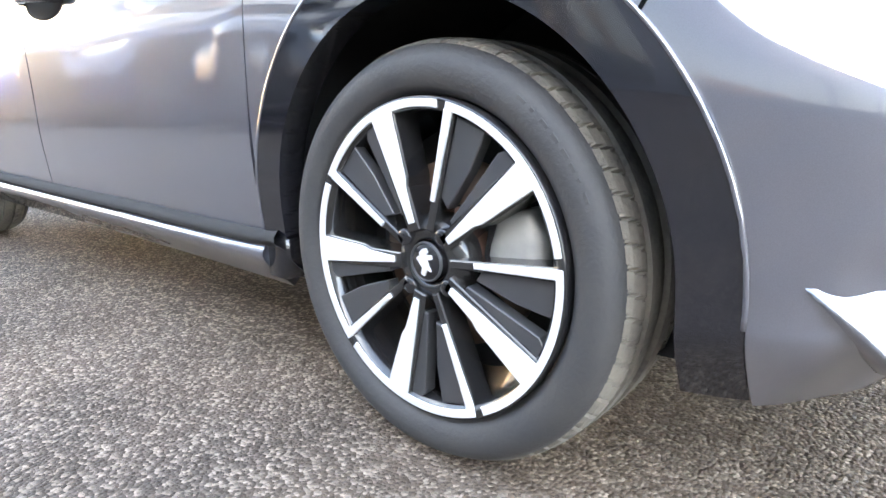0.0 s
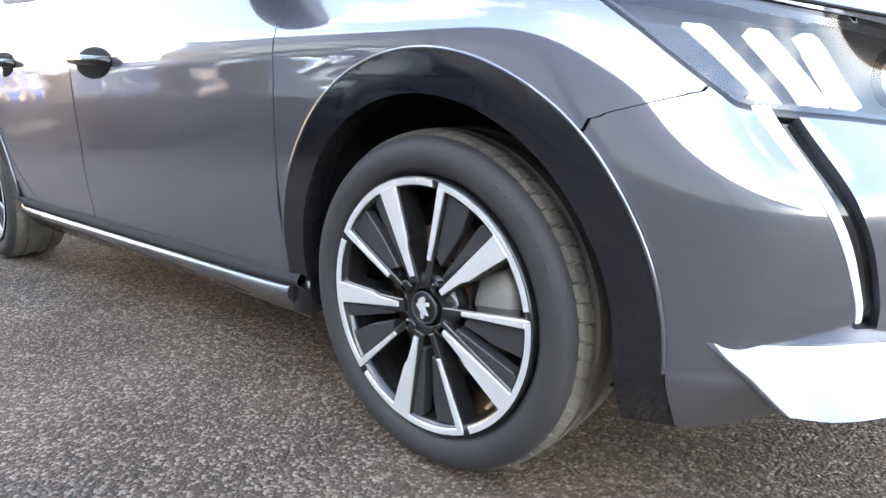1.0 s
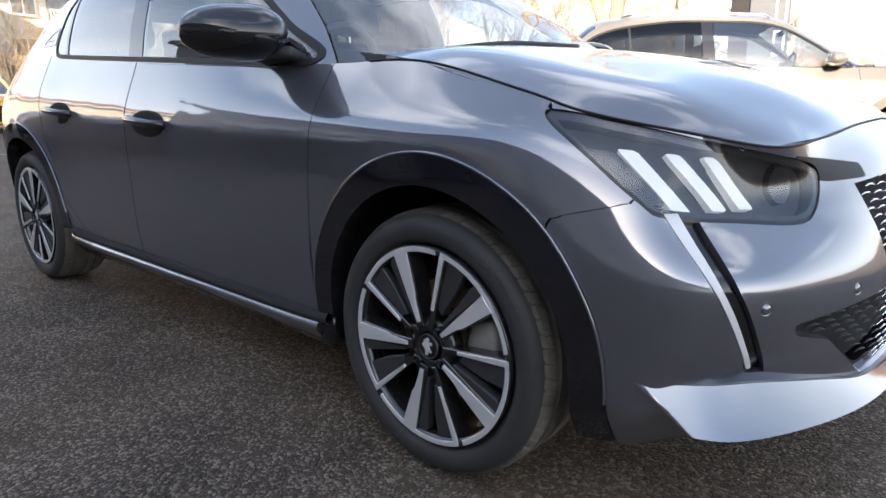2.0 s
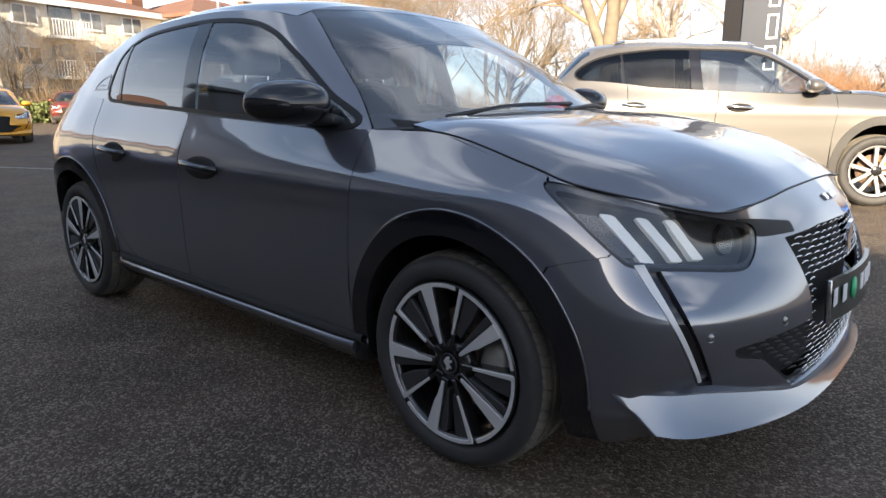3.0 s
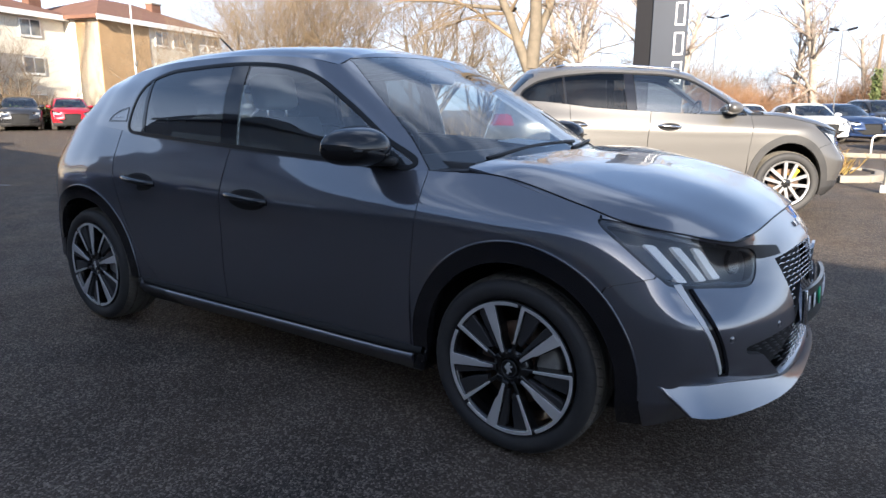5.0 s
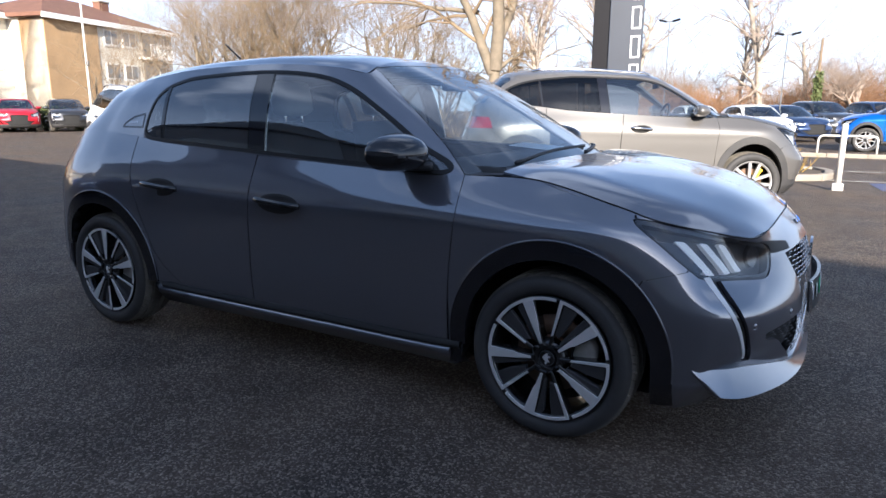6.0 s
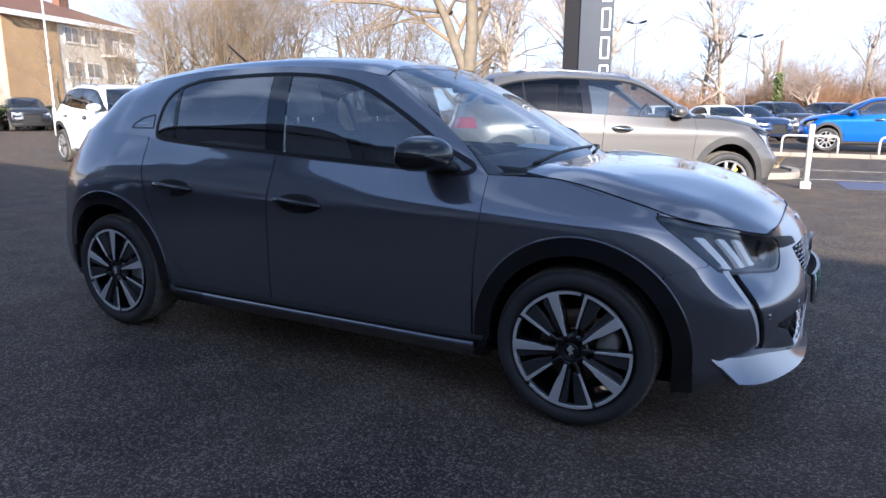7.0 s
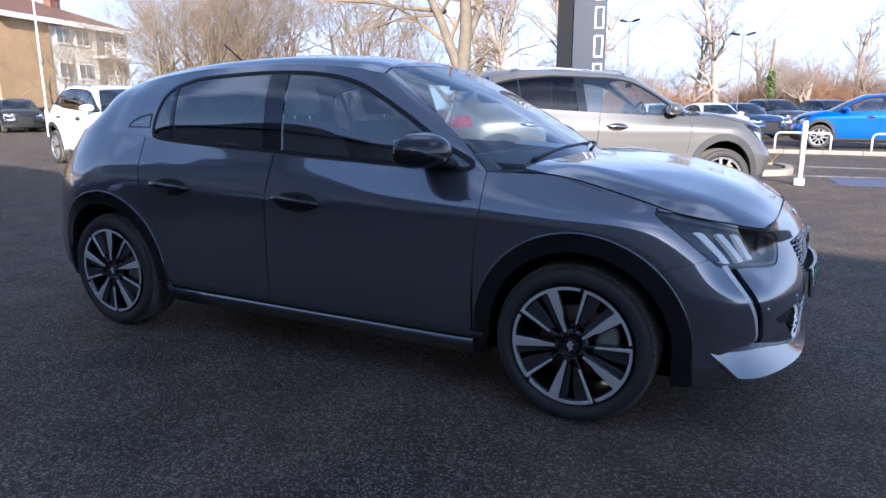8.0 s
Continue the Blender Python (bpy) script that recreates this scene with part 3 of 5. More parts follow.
        # bright rim arc, broken just before the slim spoke
        arc = [ray(thin - 1 + t, 0.2195) for t in np.linspace(0, 68.5, 24)] + [ray(thin - 1 + t, 0.2075) for t in np.linspace(68.5, 0, 24)]
        part("rim_arc", prism(arc, FACE + 0.001, FACE + 0.02, 0.001), M_ALLOY, w, smooth=False)
    raw("rim_lip", *lathe([(r * K, yy) for r, yy in ((0.222, -0.090), (0.2215, -0.108), (0.2195, -0.109), (0.204, -0.105), (0.202, -0.08))], k), M_RIMDARK, w)
    raw("hub_dish", *lathe([(0.030, -0.088), (0.034, -0.098), (0.046, -0.098), (0.058, -0.094), (0.068, -0.082), (0.07, -0.06)], 48), M_RIMDARK, w)
    raw("centre_cap", *lathe([(0.0, -0.103), (0.024, -0.103), (0.028, -0.100), (0.030, -0.090)], 40), M_BLACK, w)
    raw("cap_ring", *lathe([(0.0295, -0.1), (0.0288, -0.1035), (0.0270, -0.1035), (0.0262, -0.1)], 40), M_RIMGREY, w)
    emblem = [(-0.004, 0.019), (0.002, 0.021), (0.006, 0.016), (0.002, 0.011), (0.013, 0.012), (0.014, 0.006), (0.004, 0.004), (0.007, -0.004), (0.012, -0.012),
              (0.004, -0.010), (0.000, -0.020), (-0.006, -0.018), (-0.004, -0.008), (-0.010, -0.002), (-0.015, 0.004), (-0.012, 0.008), (-0.007, 0.006), (-0.010, 0.013)]
    part("cap_emblem", prism(emblem, -0.106, -0.102), M_ALLOY, w, "silver emblem on the centre cap", smooth=False)
    for i in range(4):
        a = 38 + 90 * i
        px, pz = ray(a, 0.049)
        nut = [(px + 0.0125 * math.sin(2 * math.pi * j / 12), pz + 0.0125 * math.cos(2 * math.pi * j / 12)) for j in range(12)]
        part("wheel_bolt", prism(nut, -0.106, -0.09, 0.002), M_BLACK, w)
    # raised lettering on the side wall
    for i, (a, wd) in enumerate(((34, 3.4), (39, 1.4), (43, 3.0), (47.5, 3.0), (52, 3.0), (56, 2.6), (60, 1.2), (63.5, 3.2))):
        arc = [ray(a + t - turn, 0.280 / K) for t in np.linspace(0, wd, 4)] + [ray(a + t - turn, 0.264 / K) for t in np.linspace(wd, 0, 4)]
        part("lettering_bar", prism(arc, -0.1105, -0.10, 0.0006), M_RUBBER, w, "raised rubber lettering bar", smooth=False)
    # brake behind
    raw("brake_disc", *lathe([(0.07, -0.01), (0.078, -0.036), (0.14, -0.036), (0.141, -0.014), (0.08, -0.012)], 64), M_STEEL, w)
    raw("brake_hub", *lathe([(0.0, -0.07), (0.066, -0.066), (0.072, -0.036)], 40), M_RUST, w)
    cal = empty("brake_caliper")
    cal.parent = w
    bm = prism([(0.075, -0.03), (0.14, -0.045), (0.165, -0.01), (0.17, 0.045), (0.15, 0.085), (0.10, 0.075), (0.085, 0.03)], -0.07, 0.0, 0.008)
    part("caliper_body", bm, caliper, cal)
    part("caliper_bracket", boxes((0.085, -0.045, 0.03, 0.022, 0.035, 0.12, pose(0, 0, 0, 0, 10, 0)), bevel=0.005), M_RIMDARK, cal)
    raw("splash_shield", *lathe([(0.06, 0.0), (0.185, 0.0), (0.19, 0.01)], 48), M_VOID, w)
    return w


def finish_front(thing, low, grille, up):
    """Small fittings of the car in front: grille bars, plate, badges, sensors, wipers, aerial."""
    fv = low[0][low[0][:, 0] > 0.35]

    def skin(y, z, d=0.0):
        k = np.argsort((np.abs(fv[:, 1]) - abs(y)) ** 2 + (fv[:, 2] - z) ** 2)[:4]
        w = 1 / ((np.abs(fv[k, 1]) - abs(y)) ** 2 + (fv[k, 2] - z) ** 2 + 1e-6)
        return Vector(((fv[k, 0] * w).sum() / w.sum() + d, y, z))

    row = 0
    for z in np.arange(0.312, 0.70, 0.0150):
        row += 1
        low_part = z < 0.455
        step = 0.047
        for j in range(-14, 15):
            y = (j + 0.5 * (row % 2)) * step
            ok = all(inside(np.array([(abs(y + e), z)]), GRILLE)[0] < -0.006 for e in (-0.019, 0.019))
            if not ok:
                continue
            if abs(y) < 0.265 and 0.44 < z < 0.575:
                continue
            out = 0.0 if low_part and abs(y) > 0.33 else 0.004
            pts = [skin(y + e, z + 0.004 * math.cos(e * 80), -0.014 + out) for e in (-0.0205, -0.007, 0.007, 0.0205)]
            vs, fs = tube(pts, [0.001, 0.0026, 0.0026, 0.001], 6)
            raw("grille_bar", vs, fs, M_CHROME if not (low_part and abs(y) > 0.30) else M_PLASTIC, thing)
    plate = empty("number_plate")
    plate.parent = thing
    plate.matrix_local = pose(0.812, 0, 0.508, 0, -4, 0)
    vs = spline([(-0.020, -0.262, 0), (0.0, -0.13, 0), (0.006, 0, 0), (0.0, 0.13, 0), (-0.020, 0.262, 0)], 21)
    pv = [(x, y, z) for x, y, _ in vs for z in (-0.056, 0.056)] + [(x - 0.012, y, z) for x, y, _ in vs for z in (-0.056, 0.056)]
    pf = []
    for i in range(20):
        a = 2 * i
        pf += [(a, a + 2, a + 3, a + 1), (a + 42, a + 43, a + 45, a + 44), (a + 1, a + 3, a + 45, a + 43), (a, a + 42, a + 44, a + 2)]
    pf += [(0, 1, 43, 42), (40, 82, 83, 41)]
    raw("plate_board", pv, pf, M_PLATE, plate, smooth=False)
    for y, w, h in ((-0.225, 0.05, 0.045), (-0.165, 0.05, 0.045), (0.0, 0.035, 0.045), (0.05, 0.016, 0.045), (0.095, 0.045, 0.045), (0.155, 0.045, 0.045)):
        x = float(np.interp(y, vs[:, 1], vs[:, 0]))
        part("lettering_bar", boxes((x + 0.001, y, 0.008, 0.003, w, h), bevel=0.001), M_PWHITE, plate, "white lettering bar", smooth=False)
    part("round_logo", prism([(0.03 * math.sin(a), 0.03 * math.cos(a) - 0.006) for a in np.linspace(0, 6.1, 24)], -0.002, 0.002), M_PGREEN, plate, "green round logo").matrix_local = pose(0.004, -0.09, 0.012, 0, 0, 90)
    part("plate_edge", boxes((-0.021, -0.266, 0, 0.012, 0.012, 0.118), bevel=0.003), M_CHROME, plate)
    badge = [(0.0, 0.045), (0.02, 0.05), (0.024, 0.03), (0.012, 0.018), (0.035, 0.012), (0.03, -0.002), (0.012, 0.0), (0.02, -0.03), (0.03, -0.045), (0.008, -0.035), (-0.005, -0.055),
             (-0.02, -0.045), (-0.012, -0.02), (-0.03, -0.005), (-0.032, 0.015), (-0.016, 0.02), (-0.02, 0.035)]
    part("grille_emblem", prism(badge, -0.004, 0.006), M_CHROME, thing, "chrome emblem on the grille", smooth=False).matrix_local = pose(0.772, 0, 0.635, 0, -8, 90)
    for y in (-0.045, 0, 0.045):
        p = skin(y, 0.752, 0.003)
        part("lettering_bar", boxes((0, 0, 0, 0.006, 0.032, 0.022), bevel=0.002), M_CHROME, thing, "chrome lettering bar", smooth=False).matrix_local = Matrix.Translation(p) @ pose(0, 0, 0, 0, -42, 0)
    for y in (-0.70, 0.70, -0.46, 0.46):
        p = skin(y, 0.495, 0.0)
        an = -38 if y < -0.5 else (38 if y > 0.5 else (-22 if y < 0 else 22))
        vs, fs = lathe([(0.0, -0.0015), (0.009, -0.0015), (0.0095, 0.001), (0.011, 0.001), (0.0122, -0.0015), (0.0132, 0.004)], 24)
        raw("parking_sensor", vs, fs, M_GREY, thing).matrix_local = Matrix.Translation(p) @ pose(0, 0, 0, 0, 0, 90 + an)
    # wipers
    for pts in (((-0.27, -0.55, 0.967), (-0.235, -0.25, 1.0), (-0.21, 0.1, 1.008)), ((-0.17, 0.0, 0.985), (-0.225, 0.3, 1.0), (-0.33, 0.58, 0.99))):
        vs, fs = tube(spline(pts, 12), 0.008, 6)
        raw("wiper", vs, fs, M_PLASTIC, thing)
    # aerial
    vs, fs = tube([(-2.27, 0, 1.400), (-2.29, 0, 1.425), (-2.36, 0, 1.475), (-2.47, 0, 1.555)], [0.014, 0.009, 0.0055, 0.0045], 8)
    raw("aerial", vs, fs, M_PLASTIC, thing)
    # badge recess on the rear pillar
    shape = outline(XZ, [(-2.43, 1.072), (-2.41, 1.10), (-2.35, 1.13), (-2.255, 1.148), (-2.245, 1.072)])
    flank = lambda V: 0.5 - np.abs(V[:, 1])
    for s in (clip(clip(up, shape), flank),):
        rim = clip(s, neg(off(shape, 0.008)))
        panel("pillar_badge", rim, M_PILLAR, thing, "dark edged badge panel", 0.004, None, 0.002)
        panel("pillar_badge", mirrored(rim), M_PILLAR, thing, "dark edged badge panel", 0.004, None, 0.002)
        for i in range(4):
            x0 = -2.375 + 0.022 * i
            bar = clip(s, outline(XZ, [(x0, 1.092), (x0 + 0.013, 1.092), (x0 + 0.014, 1.103), (x0 + 0.001, 1.103)]))
            panel("lettering_bar", bar, M_CHROME, thing, "chrome lettering bar", 0.002, None, 0.003)


def build_car(thing, paint_mat, at, detail=2, warp=None, glass_line=HATCH_GLASS, wheel_r=0.308, clad=M_ARCH, wheel_x=(0.005, -2.54), wheel_y=0.755,
              splits=(-1.43, -2.07), rails=False, caliper=M_CALIPER):
    """A five-door car under the Empty thing. detail 2: the car in front; 1: near; 0: far away."""
    ns, nv = ((380, 84), (150, 44), (90, 30))[2 - detail]
    low = loft(LOWER, ns, nv)
    up = loft(UPPER, (220, 120, 70)[2 - detail], (48, 26, 16)[2 - detail])
    bon = loft(BONNET, (40, 20, 12)[2 - detail], (60, 24, 14)[2 - detail])
    roof = loft(ROOF, (30, 16, 10)[2 - detail], (60, 30, 16)[2 - detail])
    low, up, bon, roof = ((s[0] * (1, -1, 1), s[1]) for s in (low, up, bon, roof))
    flip = []
    for s in (low, up, bon, roof):
        N = normals(*s)
        c = s[0] - np.array((-1.3, 0, 0.6))
        flip.append((s[0], s[1] if (N * c).sum() > 0 else s[1][:, ::-1]))
    low, up, bon, roof = flip

    def add(name, surf, material, label="", skirt=0.014, lift=0.0, pair=True, under=thing):
        """A right-hand part and its left-hand twin."""
        made = panel(name, surf, material, under, label, skirt, warp, lift)
        if pair:
            panel(name, mirrored(surf), material, under, label, skirt, warp, lift)
        return made

    def whole(name, surf, material, label="", skirt=0.014, lift=0.0):
        return panel(name, both(surf), material, thing, label, skirt, warp, lift)

    def cut(surf, *fields):
        for f in fields:
            surf = clip(surf, f)
        return surf

    g = 0.003
    arch = arch_field(ARCH_OUT)
    lamp = outline(QZ, LAMP, 72)
    front = lambda V: 0.2 - V[:, 0]
    grille = lambda V: np.maximum(inside(YZ(V), GRILLE), front(V))
    drl = outline(QZ, [(-0.292, 0.655), (-0.252, 0.655), (-0.166, 0.53), (-0.028, 0.362), (-0.046, 0.362), (-0.189, 0.53)])
    drl_black = outline(QZ, [(-0.296, 0.655), (-0.212, 0.655), (-0.128, 0.53), (0.018, 0.350), (-0.052, 0.358), (-0.193, 0.53)])
    tail = lambda V: inside(XZ(V), [(-2.86, 0.80), (-2.9, 0.93), (-3.3, 0.94), (-3.3, 0.80)])
    body = cut(low, off(neg(arch), 0.001))
    # bumper, wing, doors, quarter
    bumper = cut(body, off(seam_x, g), off(neg(lamp), 0.004), neg(grille), neg(drl_black))
    if warp:
        whole("front_bumper", cut(bumper, lambda V: 0.345 - V[:, 2]), paint_mat, skirt=0.02)
        whole("lower_bumper", cut(bumper, lambda V: V[:, 2] - 0.343), clad, "dark plastic lower bumper", skirt=0.02)
    else:
        whole("front_bumper", bumper, paint_mat, skirt=0.02)
        a, b = spline(LIP_TOP, 50), spline(LIP_LOW, 50)
        rows = [a * np.array((0.975, 0.975, 1.0)) - (0, 0, 0.004), a, (a + b) / 2 - np.array((0.003, 0.003, 0.0)), b, b * np.array((0.94, 0.94, 1.0)) - (0, 0, 0.014)]
        rows = [np.vstack([row * (1, -1, 1), row[-2::-1]]) for row in rows]
        grid = [tuple(p) for row in rows for p in row]
        quads = [(i * 99 + j, i * 99 + j + 1, i * 99 + j + 100, i * 99 + j + 99) for i in range(4) for j in range(98)]
        quads += [tuple(i * 99 for i in range(5)), tuple(i * 99 + 98 for i in range(5))[::-1]]
        lip = raw("bumper_lip", grid, quads, paint_mat, thing, "sharp-edged painted lower bumper lip")
        for e in lip.data.edges:
            u, v = e.vertices
            e.use_edge_sharp = u // 99 == v // 99 and u // 99 in (1, 3)
    wing = cut(body, between(FRONT_DOOR_LINE, 9), off(neg(seam_x), g), off(neg(lamp), 0.004), lambda V: V[:, 2] * 0 - 1)
    wing = cut(wing, lambda V: (FRONT_DOOR_LINE[3][1] + g) - V[:, 0] - 0.03)
    add("front_wing", wing, paint_mat)
    sill_line = lambda V: V[:, 2] - 0.283
    add("front_door", cut(body, off(between(MID_DOOR_LINE, FRONT_DOOR_LINE), g), off(neg(sill_line), g)), paint_mat)
    add("rear_door", cut(body, off(between(REAR_DOOR_LINE, MID_DOOR_LINE), g), off(neg(sill_line), g)), paint_mat)
    add("sill", cut(body, between(-2.3, -0.1), off(sill_line, g)), clad if warp else paint_mat, skirt=0.03)
    quarter = cut(body, lambda V: V[:, 0] - np.interp(V[:, 2], [p[0] for p in REAR_DOOR_LINE], [p[1] for p in REAR_DOOR_LINE]) + g, neg(tail), off(neg(tail_x), g),
                  lambda V: -np.maximum(V[:, 0] + 2.3, V[:, 2] - 0.283))
    whole("rear_quarter", quarter, paint_mat)
    whole("rear_bumper", cut(body, off(tail_x, g)), paint_mat)
    add("tail_lamp", cut(body, off(tail, 0.002)), M_TAIL, "dark red tail lamp")
    # gloss black arch trims
    ring = cut(low, off(arch, 0.0), neg(arch_field(ARCH_IN)))
    ring = cut(ring, lambda V: np.interp(V[:, 0], (-3.2, -2.8, -2.74, -2.27, -2.24, -0.30, -0.27, 0.8), (0.42, 0.42, 0.21, 0.21, 0.30, 0.30, 0.21, 0.205)) - V[:, 2])
    for nm, lo, hi in (("front_arch_trim", -0.7, 0.9), ("rear_arch_trim", -3.2, -1.9)):
        add(nm, cut(ring, between(lo, hi)), clad, skirt=0.05, lift=0.007)
    if detail == 2:
        fl = low[0][np.abs(low[0][:, 1]) > 0.7]
        for cx, cz in ARCHES:
            pts = []
            for a in np.linspace(radians(-4), radians(184), 70):
                px, pz = cx + (ARCH_OUT + 0.001) * math.cos(a), cz + (ARCH_OUT + 0.001) * math.sin(a)
                k = np.argsort((fl[:, 0] - px) ** 2 + (fl[:, 2] - pz) ** 2)[:4]
                pts.append((px, fl[k, 1].mean() - 0.006, pz))
            for sd in (1, -1):
                vs, fs = tube([(a, b * sd, c) for a, b, c in pts], 0.0032, 6)
                raw("arch_edge", vs, fs, paint_mat, thing)
    for sd in (-1, 1):
        for ol in ([(-0.338, 0.315), (-0.400, 0.315), (-0.395, 0.215), (-0.345, 0.215)],):
            bm = prism(ol, -0.85, -0.70, 0.004)
            for v in bm.verts:
                v.co = Vector(warp(np.array([v.co]))[0]) if warp else v.co
                v.co.y *= -sd
            part("arch_foot", bm, clad, thing)
    whole("bonnet", bon, paint_mat)
    cow = loft([[(x - 0.005, y, z - 0.012) for x, y, z in (BONNET[0][0], BONNET[0][1], BONNET[0][2], BONNET[0][4])], [(x, y, z - 0.002) for x, y, z in UPPER[0][:4]]], 30, 6)
    cow = (cow[0] * (1, -1, 1), cow[1])
    cow = (cow[0], cow[1] if normals(*cow)[:, 2].mean() > 0 else cow[1][:, ::-1])
    whole("cowl", cow, M_PLASTIC, "black plastic cowl below the windscreen")
    whole("roof", roof, paint_mat)
    if detail:
        # thin black strip added along the bonnet edge, drawing the shut line's dark gap
        top = spline(LOWER[-1], 400)
        top = top[top[:, 0] > -0.26]
        for sd in (-1, 1):
            vs, fs = tube([(wx, wy * -sd, wz + 0.001) for wx, wy, wz in (warp(top) if warp else top)], 0.0028, 6)
            raw("bonnet_gap_strip", vs, fs, M_SEAL, thing, "black strip standing in for the dark bonnet shut line")
    tip = np.array(ROOF[-1])
    spo = loft([tip, tip + (-0.05, 0, -0.03), tip + (-0.10, 0, -0.07)], 16, 6)
    spo = (spo[0] * (1, -1, 1), spo[1])
    spo = (spo[0], spo[1] if normals(*spo)[:, 2].mean() > 0 else spo[1][:, ::-1])
    whole("roof_spoiler", spo, paint_mat, skirt=0.022)
    # glasshouse
    dlo = outline(XZ, glass_line, 120)
    sides = lambda V: 0.42 - np.abs(V[:, 1])
    ws = lambda V: np.maximum(np.maximum(np.abs(V[:, 1]) - np.interp(V[:, 2], (0.9, 1.04, 1.2, 1.33), (0.78, 0.70, 0.62, 0.54)), V[:, 2] - 1.378 + 0.10 * V[:, 1] ** 2), V[:, 0] * 0 - 5)
    fwd = lambda V: -1.0 - V[:, 0]
    wscreen = lambda V: np.maximum(ws(V), fwd(V))
    rscreen = lambda V: np.maximum(np.maximum(np.abs(V[:, 1]) - 0.58, V[:, 0] + 2.66), np.maximum(1.07 - V[:, 2], V[:, 2] - 1.30))
    side_glass = lambda V: np.maximum(np.maximum(dlo(V), sides(V)), V[:, 2] * 0 - 5)
    shell = cut(up, neg(off(side_glass, -0.012)), neg(wscreen), neg(rscreen))
    whole("body_frame", shell, paint_mat, skirt=0.03)
    add("window_seal", cut(up, off(side_glass, -0.012), neg(off(side_glass, 0.004))), M_SEAL, "black window surround", lift=0.003)
    b1, b2 = splits
    pane = cut(up, off(side_glass, 0.004))
    lean = lambda V, x0, k: V[:, 0] - (x0 + k * (V[:, 2] - 1.0))
    add("front_side_window", cut(pane, lambda V: -lean(V, b1 + 0.062, -0.12)), M_GLASS if detail else M_DARKGLASS, "side window glass", skirt=0.004)
    add("centre_pillar", cut(pane, lambda V: lean(V, b1 + 0.057, -0.12), lambda V: -lean(V, b1 - 0.045, -0.12)), M_PILLAR, "gloss black door pillar", lift=0.002)
    add("rear_side_window", cut(pane, lambda V: lean(V, b1 - 0.05, -0.12), lambda V: -lean(V, b2 + 0.012, -0.16)), M_TINT if detail == 2 else M_DARKGLASS, "dark tinted side window", skirt=0.004)
    add("window_bar", cut(pane, lambda V: lean(V, b2 + 0.012, -0.16), lambda V: -lean(V, b2 - 0.012, -0.16)), M_BLACK, lift=0.003)
    add("quarter_window", cut(pane, lambda V: lean(V, b2 - 0.016, -0.16)), M_TINT if detail == 2 else M_DARKGLASS, "dark tinted quarter window", skirt=0.004)
    whole("windscreen", cut(up, off(wscreen, 0.003)), M_GLASS, "clear windscreen", skirt=0.004)
    whole("rear_window", cut(up, off(rscreen, 0.003)), M_TINT, "dark tinted rear window", skirt=0.004)
    # dark inner shells that close the joints
    inner = cut(low, neg(arch_field(ARCH_IN + 0.02)), off(neg(lamp), -0.01), off(neg(grille), -0.01))
    whole("inner_shell", inner, M_VOID, skirt=0.0, lift=-0.022)
    # lamps
    bowl = cut(low, off(lamp, -0.004))
    whole("grille_back", cut(low, off(grille, -0.012)), M_VOID, skirt=0.0, lift=-0.05)
    add("headlamp_bowl", bowl, M_PLASTIC if detail else M_CHROME, "black headlamp housing", skirt=0.0, lift=-0.035)
    add("headlamp_rim", cut(bowl, neg(off(lamp, 0.012))), M_BLACK, skirt=0.05, lift=-0.004)
    for top, low_q, zt, hw in ((-0.36, -0.225, 0.768, 0.026), (-0.245, -0.115, 0.758, 0.020), (-0.15, -0.03, 0.748, 0.017)):
        claw = outline(QZ, [(top - hw, zt), (top + hw, zt - 0.004), (low_q + 0.024, 0.655), (low_q - 0.024, 0.657)])
        add("headlamp_claw", cut(bowl, claw), M_CLAW if detail == 2 else M_LEDOFF, "white light guide", skirt=0.02, lift=-0.018)
    if detail:
        lens_eye = cut(bowl, lambda V: np.linalg.norm((QZ(V) - (0.085, 0.69)) * (1, 1.25), axis=1) - 0.036)
        add("headlamp_projector", lens_eye, M_BLACK, "projector lens", skirt=0.03, lift=-0.02)
        ribs = cut(bowl, outline(QZ, [(-0.46, 0.765), (-0.39, 0.76), (-0.27, 0.668), (-0.34, 0.672)]))
        add("headlamp_grid", ribs, M_PILLAR, "ribbed black plastic", skirt=0.02, lift=-0.012)
    if detail == 2:
        add("grille_bridge", cut(low, outline(YZ, [(0.33, 0.692), (0.33, 0.718), (0.44, 0.732), (0.53, 0.742), (0.53, 0.700), (0.44, 0.690)]), front, off(neg(lamp), 0.002), neg(grille)), M_SEAL, "black strip between lamp and grille", skirt=0.004, lift=0.002)
    add("headlamp_lens", cut(bowl, off(lamp, 0.003)), M_LENS, "clear headlamp cover", skirt=0.004)
    add("running_light_recess", cut(low, off(drl_black, 0.002), neg(off(drl, -0.003))), M_BLACK, skirt=0.01, lift=-0.012)
    add("running_light", cut(low, off(drl, 0.001)), M_LED if detail == 2 else M_LEDOFF, "white vertical daytime running light", skirt=0.012, lift=-0.003)
    # wheel housings, floor
    for cx, cz in ARCHES:
        for sd in (-1, 1):
            vs, fs = lathe([(0.395, -0.815 if sd < 0 else 0.40), (0.395, -0.40 if sd < 0 else 0.815)], 40)
            cap, cf = lathe([(0.395, -0.40 * -sd if sd > 0 else -0.40), (0.0, 0.40 if sd > 0 else -0.40)], 40)
            vv, ff = join(((vs, fs), (cap, cf)))
            V = np.array(vv) + (cx, 0, cz)
            keep = [f for f in ff if min(V[i][2] for i in f) > 0.22]
            raw("wheel_housing", warp(V) if warp else V, keep, M_VOID, thing)
